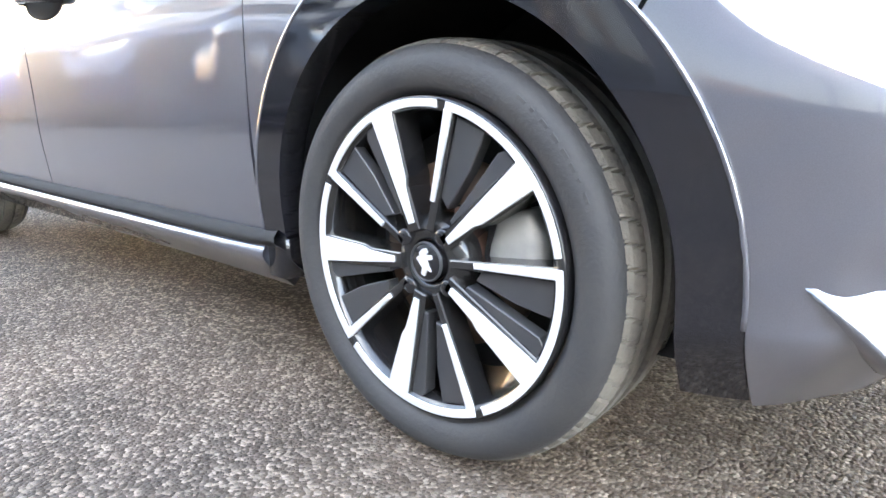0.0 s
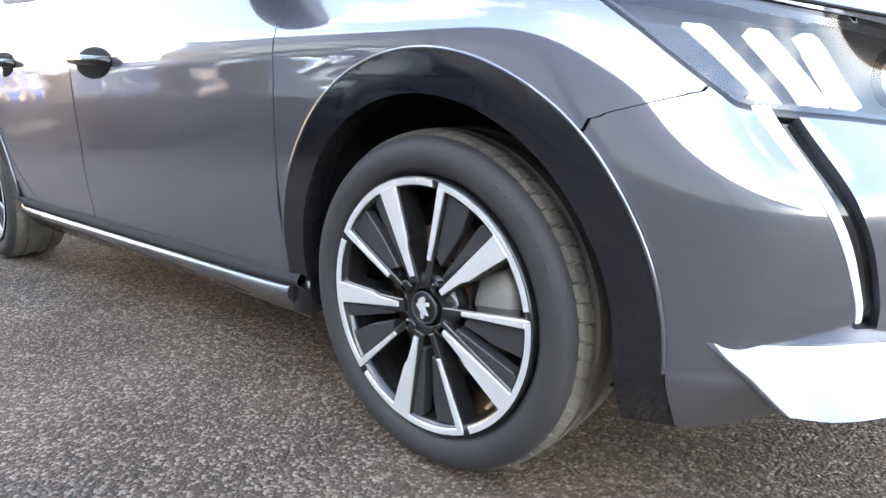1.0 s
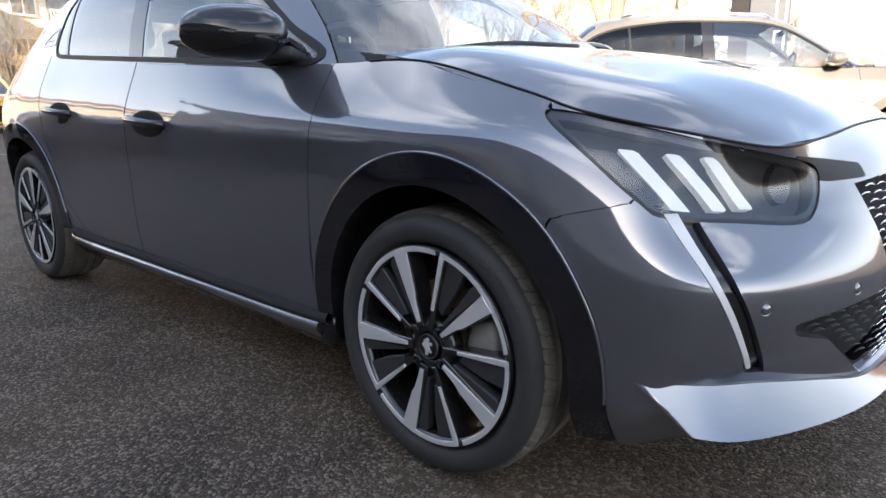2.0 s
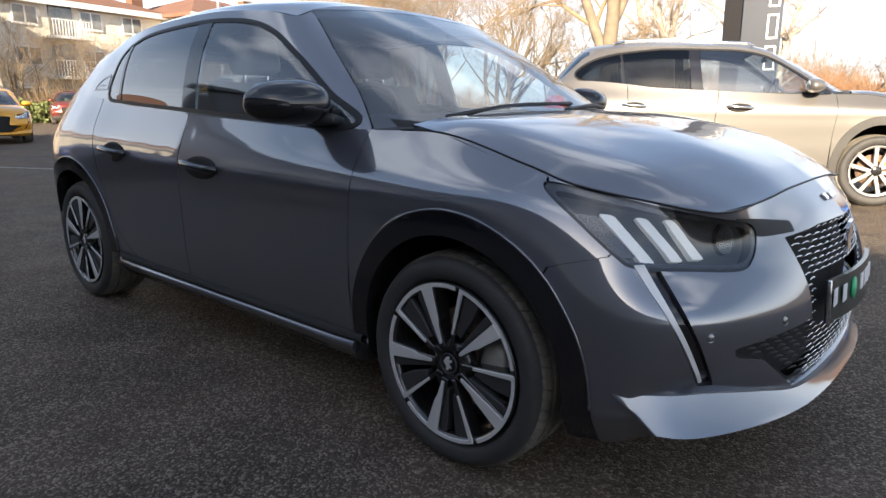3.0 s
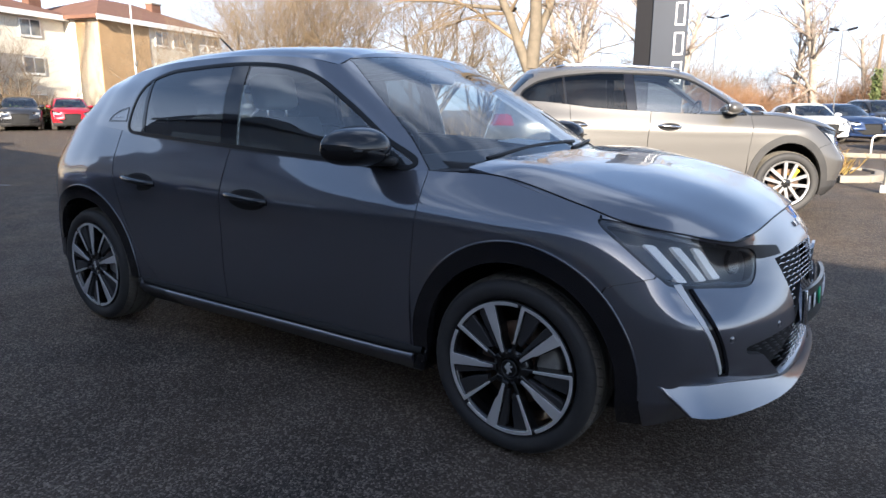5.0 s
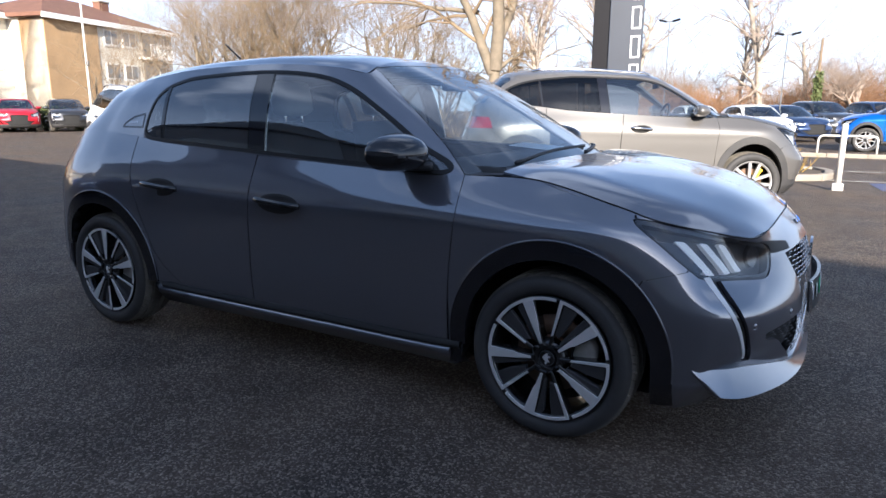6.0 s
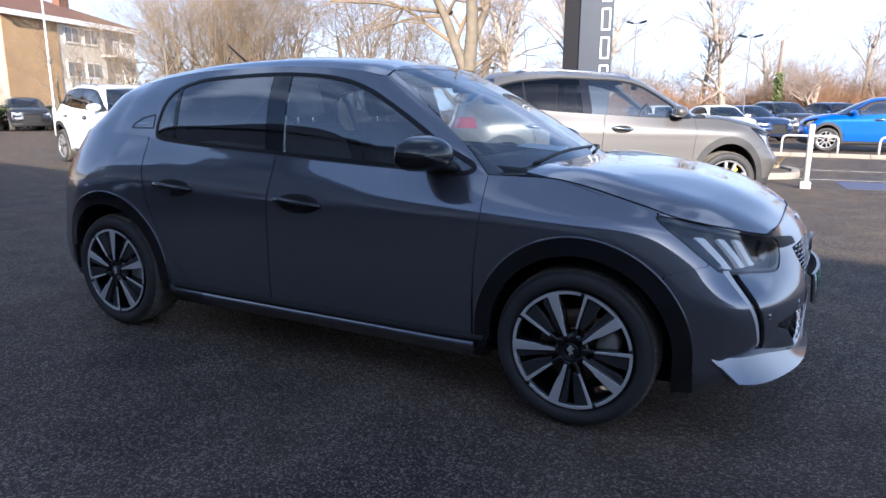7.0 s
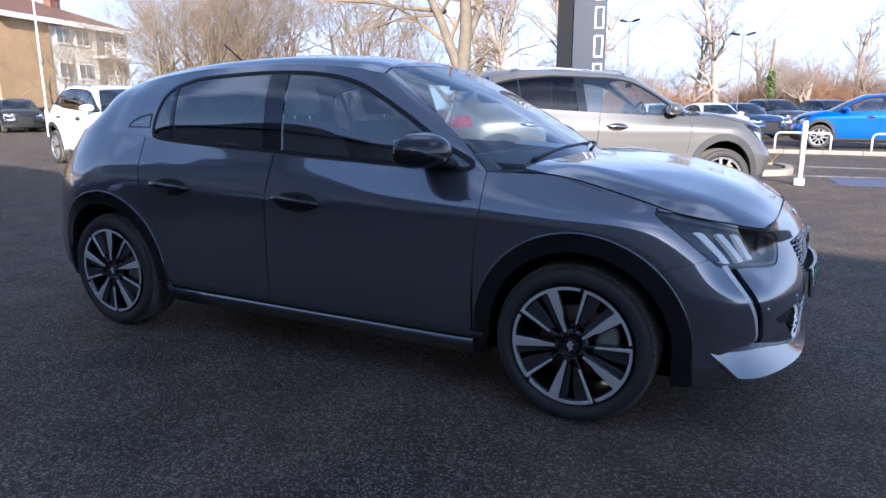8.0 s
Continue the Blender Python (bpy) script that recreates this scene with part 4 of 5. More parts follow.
    fl = np.array([(x, y, 0.2) for x in np.linspace(0.40, -3.1, 12) for y in np.linspace(-0.72, 0.72, 6)])
    fl_faces = [(i * 6 + j, i * 6 + j + 1, i * 6 + j + 7, i * 6 + j + 6) for i in range(11) for j in range(5)]
    raw("floor_pan", warp(fl) if warp else fl, fl_faces, M_VOID, thing)
    # cabin
    def wp(v):
        return Vector(warp(np.array([v]))[0]) if warp else Vector(v)
    cabin_floor = [(-0.3, -0.7, 0.62), (-2.6, -0.7, 0.62), (-2.6, 0.7, 0.62), (-0.3, 0.7, 0.62)]
    raw("cabin_floor", [wp(v) for v in cabin_floor], [(0, 1, 2, 3)], M_DASH, thing)
    dash = [(-0.28, 0.80), (-0.22, 0.94), (-0.45, 0.975), (-0.72, 0.95), (-0.80, 0.85), (-0.75, 0.70)]
    bm = prism(dash, -0.70, 0.70, 0.0)
    for v in bm.verts:
        v.co = wp(v.co)
    part("dashboard", bm, M_DASH, thing)

    def seat(x, y, width, cover):
        s = empty("seat")
        s.parent = thing
        s.matrix_local = Matrix.Translation(wp((x, y, 0.54 if x > -2 else 0.49)))
        bm = prism([(0.28, 0.02), (0.30, 0.10), (0.22, 0.13), (-0.22, 0.09), (-0.25, 0.02)], -width / 2, width / 2, 0.02)
        part("seat_cushion", bm, M_SEAT, s)
        bm = prism([(-0.16, 0.08), (-0.20, 0.3), (-0.30, 0.56), (-0.37, 0.56), (-0.33, 0.3), (-0.28, 0.06)], -width / 2, width / 2, 0.02)
        part("seat_back", bm, M_SEAT, s)
        for hy in ((0,) if width < 0.7 else (-0.4, 0.4)):
            part("headrest", boxes((-0.355, hy, 0.68, 0.10, 0.24, 0.17, pose(0, 0, 0, 0, -12, 0)), bevel=0.035), cover, s)
            for dy in (-0.06, 0.06):
                part("headrest_post", boxes((-0.345, hy + dy, 0.58, 0.012, 0.012, 0.1), bevel=0.003), M_CHROME, s)
    for y in (-0.37, 0.37):
        seat(-1.25, y, 0.5, M_SEATL if detail == 2 and y < 0 else M_SEAT)
    seat(-2.04, 0, 1.2, M_SEAT)
    if detail:
        sw, sf = tube([wp((-0.86 + 0.05 * math.sin(a), -0.37 + 0.17 * math.cos(a), 0.92 + 0.16 * math.sin(a))) for a in np.linspace(0, 2 * math.pi, 33)], 0.014, 8, False)
        raw("steering_wheel", sw, sf, M_DASH, thing)
        part("rear_view_mirror", boxes((*wp((-0.86, 0, 1.29)), 0.03, 0.22, 0.06), bevel=0.012), M_PLASTIC, thing)
    # door mirrors
    for sd in (-1, 1):
        mir = empty("door_mirror")
        mir.parent = thing
        mir.matrix_local = Matrix.Translation(wp((-0.62, sd * 0.80, 0.992)))
        bm = bmesh.new()
        bmesh.ops.create_uvsphere(bm, u_segments=28, v_segments=18, radius=1.0)
        for v in bm.verts:
            c = v.co
            c.x, c.y, c.z = (c.x, math.copysign(abs(c.y) ** 0.8, c.y), math.copysign(abs(c.z) ** 0.85, c.z))
            taper = 1 - 0.16 * (c.y * sd)
            v.co = Vector((0.125 * c.x * (1 if c.x > 0 else 0.4) * taper - 0.01 * c.y * sd, sd * 0.115 + 0.132 * c.y, 0.015 + (0.076 if c.z > 0 else 0.064) * c.z * taper))
        part("mirror_housing", bm, M_BLACK if detail == 2 else paint_mat, mir)
        part("mirror_glass", boxes((-0.046, sd * 0.115, 0.02, 0.004, 0.15, 0.085), bevel=0.0015), M_CHROME, mir, "mirror glass")
        part("mirror_arm", boxes((0.05, sd * 0.01, -0.035, 0.13, 0.10, 0.032, pose(0, 0, 0, sd * 8, 0, sd * -30)), bevel=0.012), M_PLASTIC, mir)
        if detail == 2:
            part("mirror_indicator", boxes((0.092, sd * 0.15, 0.012, 0.02, 0.10, 0.006, pose(0, 0, 0, 0, 0, sd * -12)), bevel=0.002), M_RIMGREY, mir)
    # door handles
    if detail:
        for hx, hz in (((-1.25, 0.776), (-2.03, 0.80)) if detail == 2 else ((-1.22, 0.81), (-2.2, 0.825))):
            for sd in (-1, 1):
                h = empty("door_handle")
                h.parent = thing
                y0 = -0.868
                h.matrix_local = Matrix.Translation(wp((hx, y0 * -sd * -1 * -1 if sd > 0 else y0, hz)))
                pts = [(-0.125, 0, 0.004), (-0.10, -0.022 , 0.006), (-0.03, -0.032, 0.002), (0.05, -0.032, -0.004), (0.105, -0.022, -0.008), (0.125, 0, -0.01)]
                pts = [(a, b * (1 if sd < 0 else -1), c) for a, b, c in spline(pts, 15)]
                vs, fs = tube(pts, 0.014, 10)
                raw("grip", vs, fs, M_BLACK if detail == 2 else M_CHROME, h)
                # no hollow here: a flat dark oval stands in for the cup's shade
                cup, cfs = lathe([(0.0, -0.004), (0.7, -0.004), (0.95, -0.0035), (1.0, 0.004)], 28)
                cup = [(a * 0.12, b * (1 if sd < 0 else -1), c * 0.044 - 0.008) for a, b, c in cup]
                raw("recess_shade", cup, cfs, M_VOID, h)
    if detail == 2:
        finish_front(thing, low, grille, up)
    if rails:
        for sd in (-1, 1):
            vs, fs = tube([wp((x, sd * (0.60 if x > -2.2 else 0.58), z)) for x, z in ((-1.1, 1.385), (-1.16, 1.41), (-1.5, 1.43), (-1.95, 1.422), (-2.3, 1.39), (-2.42, 1.36))], 0.016, 8)
            raw("roof_rail", vs, fs, M_CHROME, thing)
    for x in wheel_x:
        for sd in (-1, 1):
            turn = 0 if x > -1 else 23
            wheel(thing, x, sd, turn, wheel_r, detail == 2 and sd < 0, caliper, wheel_r / 0.308, M_ALLOY if detail == 2 else M_ALLOYB, wheel_y)
    thing.matrix_world = at
    return low


hatchback = empty("hatchback_car", label="dark grey metallic five-door hatchback with black alloy wheels, parked", category="car")
build_car(hatchback, M_GREY, Matrix())



# ---- ground ----
def asphalt():
    """Rolled asphalt: stone chips of several greys in dark binder, with broad worn and damp patches."""
    m = mat("asphalt", (0.05, 0.05, 0.052), 0.55, spec=0.1)
    n, l = m.node_tree.nodes, m.node_tree.links
    b = n["Principled BSDF"]
    co = n.new("ShaderNodeTexCoord")
    chip = n.new("ShaderNodeTexVoronoi")
    chip.inputs["Scale"].default_value = 140
    l.new(co.outputs["Object"], chip.inputs["Vector"])
    sep = n.new("ShaderNodeSeparateColor")
    l.new(chip.outputs["Color"], sep.inputs["Color"])
    ramp = n.new("ShaderNodeValToRGB")
    e = ramp.color_ramp.elements
    e[0].position, e[0].color = 0.0, (0.030, 0.026, 0.024, 1)
    e[1].position, e[1].color = 1.0, (0.29, 0.245, 0.2, 1)
    k = e.new(0.62)
    k.color = (0.074, 0.064, 0.056, 1)
    l.new(sep.outputs["Red"], ramp.inputs["Fac"])
    wide = n.new("ShaderNodeTexNoise")
    wide.inputs["Scale"].default_value, wide.inputs["Detail"].default_value = 0.7, 6
    l.new(co.outputs["Object"], wide.inputs["Vector"])
    mr = n.new("ShaderNodeMapRange")
    mr.inputs["From Min"].default_value, mr.inputs["From Max"].default_value = 0.35, 0.7
    mr.inputs["To Max"].default_value = 0.35
    l.new(wide.outputs["Fac"], mr.inputs["Value"])
    mx = n.new("ShaderNodeMixRGB")
    l.new(mr.outputs["Result"], mx.inputs["Fac"])
    l.new(ramp.outputs["Color"], mx.inputs["Color1"])
    mx.inputs["Color2"].default_value = (0.25, 0.18, 0.12, 1)
    stain = n.new("ShaderNodeTexNoise")
    stain.inputs["Scale"].default_value, stain.inputs["Detail"].default_value = 3.2, 8
    l.new(co.outputs["Object"], stain.inputs["Vector"])
    sr = n.new("ShaderNodeMapRange")
    sr.inputs["From Min"].default_value, sr.inputs["From Max"].default_value = 0.35, 0.65
    sr.inputs["To Min"].default_value, sr.inputs["To Max"].default_value = 0.82, 1.14
    l.new(stain.outputs["Fac"], sr.inputs["Value"])
    clump = n.new("ShaderNodeTexNoise")
    clump.inputs["Scale"].default_value, clump.inputs["Detail"].default_value = 38, 3
    l.new(co.outputs["Object"], clump.inputs["Vector"])
    cr = n.new("ShaderNodeMapRange")
    cr.inputs["From Min"].default_value, cr.inputs["From Max"].default_value = 0.3, 0.7
    cr.inputs["To Min"].default_value, cr.inputs["To Max"].default_value = 0.85, 1.15
    l.new(clump.outputs["Fac"], cr.inputs["Value"])
    patch = n.new("ShaderNodeMath")
    patch.operation = "MULTIPLY"
    l.new(sr.outputs["Result"], patch.inputs[0])
    l.new(cr.outputs["Result"], patch.inputs[1])
    worn = n.new("ShaderNodeVectorMath")
    worn.operation = "SCALE"
    l.new(mx.outputs["Color"], worn.inputs[0])
    l.new(patch.outputs["Value"], worn.inputs["Scale"])
    l.new(worn.outputs["Vector"], b.inputs["Base Color"])
    rr = n.new("ShaderNodeMapRange")
    rr.inputs["To Min"].default_value, rr.inputs["To Max"].default_value = 0.42, 0.85
    l.new(wide.outputs["Fac"], rr.inputs["Value"])
    l.new(rr.outputs["Result"], b.inputs["Roughness"])
    h = n.new("ShaderNodeMath")
    h.operation = "SUBTRACT"
    l.new(sep.outputs["Green"], h.inputs[0])
    l.new(chip.outputs["Distance"], h.inputs[1])
    bp = n.new("ShaderNodeBump")
    bp.inputs["Strength"].default_value, bp.inputs["Distance"].default_value = 0.9, 0.007
    l.new(h.outputs["Value"], bp.inputs["Height"])
    l.new(bp.outputs["Normal"], b.inputs["Normal"])
    return m


M_ASPHALT = asphalt()
M_KERB = mat("kerb_concrete", (0.33, 0.29, 0.235), 0.85, spot=0.5, spot_scale=3, grain=0.3, grain_scale=60, bump=0.4)
M_LINE = mat("worn_white_line", (0.36, 0.35, 0.32), 0.8, spot=0.95, spot_scale=6, second=(0.12, 0.115, 0.11))
M_BAY = mat("worn_blue_marking", (0.07, 0.085, 0.2), 0.8, spot=0.8, spot_scale=4, second=(0.1, 0.1, 0.105))
bm = bmesh.new()
box(bm, 900, 900, 0.5, Matrix.Translation((-60, 60, -0.25)))
ground = tagged(link_mesh("ground", bm, M_ASPHALT, None, "", False), "dark damp asphalt of the car park", "ground", kind="structure")


def marking(name, x, y, sx, sy, turn, material, label):
    bm = boxes((0, 0, 0.002, sx, sy, 0.004), bevel=0)
    ob = link_mesh(name, bm, material, None, "", False)
    ob.matrix_world = pose(x, y, 0.001, 0, 0, turn)
    return tagged(ob, label, "road marking", kind="structure")


marking("road_marking", -11.0, 1.2, 2.6, 0.1, 25, M_LINE, "worn white parking bay line on the asphalt")
marking("road_marking", 1.6, 10.4, 2.4, 0.1, 8, M_LINE, "worn white parking bay line on the asphalt")
marking("road_marking", 2.2, 12.6, 3.0, 0.1, 4, M_LINE, "worn white parking bay line on the asphalt")
marking("road_marking", 2.6, 9.6, 2.2, 1.2, 6, M_BAY, "faded blue bay marking on the asphalt")

# ---- the showroom behind, seen as a reflection and by its shade ----
M_CLADDING = mat("showroom_cladding", (0.1, 0.105, 0.12), 0.5, 0.2, spot=0.3, spot_scale=1.5)
H_SHOW = 5.0
run = H_SHOW / math.tan(SUN_EL)
edge_dir = Vector((-20, 2.6, 0)).normalized()
near = Vector((0.9, 3.1, 0)) + SUN_FROM * run
turn_show = math.degrees(math.atan2(-edge_dir.y, -edge_dir.x))
show_m = Matrix.Translation(near + Vector((edge_dir.y, -edge_dir.x, 0)) * -7.0 + edge_dir * -2.1) @ pose(0, 0, 0, 0, 0, turn_show)
showroom = empty("showroom", None, label="dark flat-roofed showroom with glazed bays beside the car park", category="building")
bm = boxes((0, 0, H_SHOW / 2, 46, 13.4, H_SHOW), bevel=0.03)
part("wall", bm, M_CLADDING, showroom, smooth=False)
part("roof", boxes((0, 0.0, H_SHOW - 0.15, 46.4, 14, 0.3), bevel=0.03), M_CLADDING, showroom, smooth=False)
M_SHOWGLASS = mat("showroom_glazing", (0.05, 0.06, 0.065), 0.05, 0, 0.6, spot=0.3, spot_scale=0.4, second=(0.16, 0.15, 0.13))
for i in range(8):
    part("window", boxes((-18.9 + 5.4 * i, 6.72, 1.75, 4.9, 0.08, 3.0), bevel=0.02), M_SHOWGLASS, showroom, smooth=False)
showroom.matrix_world = show_m


# ---- other cars ----
def suv_warp(kx=1.053, ky=1.05, top=1.645, belt=1.12, hip=0.96):
    zs, zo = (0.0, 0.33, 0.80, 0.96, 1.445), (0.0, 0.37, hip, belt, top)

    def f(V):
        V = np.asarray(V, float)
        z = np.interp(V[:, 2], zs, zo) + np.clip((-V[:, 0] - 1.5) / 1.1, 0, 1) * 0.09 * np.clip((V[:, 2] - 0.98) / 0.4, 0, 1)
        return np.stack([V[:, 0] * kx, V[:, 1] * ky, z], 1)
    return f


def other_car(name, label, color, x, y, turn, suv=True, detail=0, category="car", **kw):
    thing = empty(name, None, label=label, category=category)
    if suv:
        build_car(thing, color, pose(x, y, 0, 0, 0, turn), detail, suv_warp(), SUV_GLASS, 0.352, M_CLAD, (0.02, -2.665), 0.805, **kw)
    else:
        build_car(thing, color, pose(x, y, 0, 0, 0, turn), detail, None, HATCH_GLASS, 0.308, M_PLASTIC, **kw)
    return thing


other_car("silver_suv", "silver metallic five-door utility car with black arch cladding", M_SILVER, -0.40, 6.31, 28, True, 1, rails=True, caliper=M_YCAL, splits=(-1.62, -2.3))
other_car("white_suv", "white utility car with dark lower cladding, parked facing the camera", M_WHITE, -10.5, 6.05, -14.5, True, 1, rails=True)
other_car("yellow_hatchback", "yellow-orange small hatchback parked facing the camera", M_YELLOW, -19.0, 3.0, -10, False, 0)
ROW = (("dark_red_suv", "dark red utility car parked before the flats", M_DARKRED), ("grey_suv", "mid-grey utility car parked before the flats", M_SILVER),
       ("red_suv", "bright red utility car parked before the flats", M_RED), ("charcoal_suv", "charcoal grey utility car parked before the flats", M_CHAR))
for i, (nm, lb, col) in enumerate(ROW):
    tagged(other_car(nm, lb, col if col is not M_SILVER else M_CHAR, -35.4 + 0.95 * i, 10.75 + 1.98 * i, -24, True, 0), group="cars before the flats")
far_navy = other_car("navy_suv", "dark navy utility car in the far row", M_NAVY, 3.4, 33.0, -60, True, 0)
tagged(far_navy, group="cars in the far row")
for i, (x, y) in enumerate(((6.2, 34.6), (9.0, 36.0))):
    copy_thing(far_navy, pose(x, y, 0, 0, 0, -60))
tagged(other_car("charcoal_hatchback", "charcoal utility car in the far row", M_CHAR, 1.0, 31.0, -60, True, 0), group="cars in the far row")
tagged(other_car("white_hatchback", "white small hatchback in the far row", M_WHITE, -1.3, 25.4, -60, False, 0), group="cars in the far row")
tagged(other_car("navy_hatchback", "navy small hatchback behind a hedge", M_NAVY, -0.1, 26.9, -50, False, 0), group="cars in the far row")
tagged(other_car("white_estate", "white hatchback seen over a bonnet in the far row", M_WHITE, -3.9, 28.0, -60, False, 0), group="cars in the far row")
other_car("blue_hatchback", "bright blue utility car parked side-on behind hoop rails", M_BLUE, 1.75, 21.1, 180, True, 1, splits=(-1.62, -2.3))
# parked by the showroom, seen in the grey car's flank
tagged(other_car("charcoal_hatchback", "charcoal hatchback parked before the showroom", M_CHAR, -4.6, -4.0, 84, True, 0), group="cars before the showroom")
tagged(other_car("navy_suv", "dark navy utility car parked before the showroom", M_NAVY, -7.5, -3.7, 82, True, 0), group="cars before the showroom")
tagged(other_car("blue_suv", "bright blue utility car parked before the showroom", M_BLUE, -10.6, -3.9, 80, True, 0), group="cars before the showroom")

# ---- kerbs, bollard, rails ----
def kerb_run(points, name="kerb", width=0.14, h=0.11):
    """A run of kerb stones, each about 0.9 m, along a line of points."""
    k = empty(name, None, label="pale concrete kerb stones along the island", category="kerb", kind="structure")
    for a, b in zip(points, points[1:]):
        a, b = Vector((*a, 0)), Vector((*b, 0))
        d = b - a
        n = max(1, round(d.length / 0.9))
        an = math.degrees(math.atan2(d.y, d.x))
        for i in range(n):
            c = a + d * ((i + 0.5) / n)
            bm = boxes((0, 0, h / 2 - 0.02, d.length / n - 0.008, width, h + 0.04), bevel=0.012)
            p = part("kerb_stone", bm, M_KERB, k)
            p.matrix_local = pose(c.x, c.y, 0, 0, 0, an)
    return k


kerb_run([(-6, 9.6), (0.3, 9.85), (0.72, 10.15), (0.86, 10.6), (0.84, 11.4), (0.62, 11.9), (-6, 12.3)])
kerb_run([(-2, 16.9), (1.7, 17.1), (10, 16.9)])
M_SOIL = mat("island_soil", (0.12, 0.09, 0.06), 0.95, spot=0.6, spot_scale=5, grain=0.4, grain_scale=40, bump=0.8)
bm = bmesh.new()
f = bm.faces.new([bm.verts.new(v) for v in ((-6, 9.7, 0.07), (0.3, 9.95, 0.07), (0.66, 10.25, 0.07), (0.76, 10.7, 0.07), (0.74, 11.4, 0.07), (0.5, 11.8, 0.07), (-6, 12.2, 0.07))])
ex = bmesh.ops.extrude_face_region(bm, geom=[f])
for v in ex["geom"]:
    if isinstance(v, bmesh.types.BMVert):
        v.co.z -= 0.1
bmesh.ops.recalc_face_normals(bm, faces=bm.faces)
tagged(link_mesh("planting_bed", bm, M_SOIL, None, "", False), "bare brown soil inside the kerbed island", "planting bed", kind="structure")

M_POST = mat("white_post_paint", (0.62, 0.6, 0.56), 0.5, spot=0.4, spot_scale=6, second=(0.5, 0.46, 0.4))
bollard = empty("bollard", None, label="white painted round steel bollard on a base plate", category="bollard")
vs, fs = tube([(0, 0, 0.03), (0, 0, 0.97), (0, 0, 0.99), (0, 0, 1.0)], [0.043, 0.043, 0.039, 0.024], 24)
raw("post", vs, fs, M_POST, bollard)
part("base_plate", boxes((0, 0, 0.055, 0.15, 0.15, 0.11), bevel=0.012), M_POST, bollard)
bollard.matrix_world = pose(0.98, 8.62, 0)


def hoop(x, y, w):
    h = empty("hoop_rail", None, label="white steel hoop rail beside the parking bay", category="rail", group="hoop rails")
    pts = [(0, 0, 0), (0, 0, 0.42)] + [(0.12 - 0.12 * math.cos(a), 0, 0.42 + 0.12 * math.sin(a)) for a in np.linspace(0.3, 1.57, 5)]
    pts += [(w - 0.12 + 0.12 * math.sin(a), 0, 0.42 + 0.12 * math.cos(a)) for a in np.linspace(0, 1.3, 5)] + [(w, 0, 0.42), (w, 0, 0)]
    vs, fs = tube(pts, 0.028, 10)
    raw("rail", vs, fs, M_POST, h)
    h.matrix_world = pose(x, y, 0, 0, 0, -4)


hoop(0.55, 17.75, 1.36)
hoop(2.85, 17.6, 1.36)

# ---- flats ----
M_RENDER = mat("cream_render", (0.78, 0.74, 0.64), 0.85, spot=0.25, spot_scale=0.5, grain=0.2, grain_scale=8, bump=0.2)
M_BRICK = mat("buff_brick", (0.5, 0.33, 0.17), 0.85, spot=0.35, spot_scale=0.8, grain=0.3, grain_scale=14, bump=0.3)
M_TILE = mat("brown_roof_tiles", (0.2, 0.1, 0.065), 0.85, spot=0.4, spot_scale=1.2, grain=0.4, grain_scale=9, bump=0.6)
M_PANE = mat("dark_window_pane", (0.06, 0.07, 0.08), 0.06, 0, 0.7, spot=0.6, spot_scale=1.5, second=(0.3, 0.3, 0.28))
M_FRAME = mat("white_window_frame", (0.8, 0.8, 0.78), 0.5, spot=0.1)
flats = empty("apartment_building", None, label="three-storey cream rendered flats with brown hipped roofs", category="building")
EAVE = 7.1
# local: x along the front, y towards the front
for nm, x0, x1, y0, y1, m_ in (("wall", 0, 12.2, -9, 0, M_RENDER), ("wall", -15, 0, -12, -3, M_RENDER), ("wall", -27, -15, -9, 0, M_RENDER), ("wall", -46, -27, -12, -3, M_RENDER),
                               ("brick_bay", 0, 4.4, -2, 0.06, M_BRICK), ("brick_bay", -19.5, -15, -2, 0.06, M_BRICK), ("brick_bay", -27, -25.0, -2, 0.06, M_BRICK)):
    part(nm, boxes(((x0 + x1) / 2, (y0 + y1) / 2, EAVE / 2, x1 - x0 - 0.01, y1 - y0, EAVE), bevel=0), m_, flats, smooth=False)


def hip_roof(x0, x1, y0, y1, rise, name="roof"):
    o, h = 0.5, EAVE + rise
    inset = min((y1 - y0) / 2 + o, (x1 - x0) / 2)
    ym = (y0 + y1) / 2
    vs = [(x0 - o, y0 - o, EAVE), (x1 + o, y0 - o, EAVE), (x1 + o, y1 + o, EAVE), (x0 - o, y1 + o, EAVE), (x0 - o + inset, ym, h), (x1 + o - inset, ym, h)]
    vs += [(a, b, EAVE - 0.22) for a, b, c in vs[:4]]
    fs = [(3, 2, 5, 4), (0, 4, 5, 1), (0, 3, 4), (1, 5, 2), (0, 1, 7, 6), (1, 2, 8, 7), (2, 3, 9, 8), (3, 0, 6, 9), (6, 7, 8, 9)]
    r = raw(name, vs, fs, M_TILE, flats, smooth=False)
    part("eaves_board", boxes(((x0 + x1) / 2, y1 + o, EAVE - 0.16, x1 - x0 + 2 * o, 0.1, 0.34), bevel=0), M_FRAME, r, "white eaves board", smooth=False)


for a in ((0, 12.2, -9, 0, 1.9), (-15.5, 0.4, -12, -3, 1.7), (-27, -15, -9, 0, 1.9), (-46, -26.5, -12, -3, 1.7)):
    hip_roof(*a)
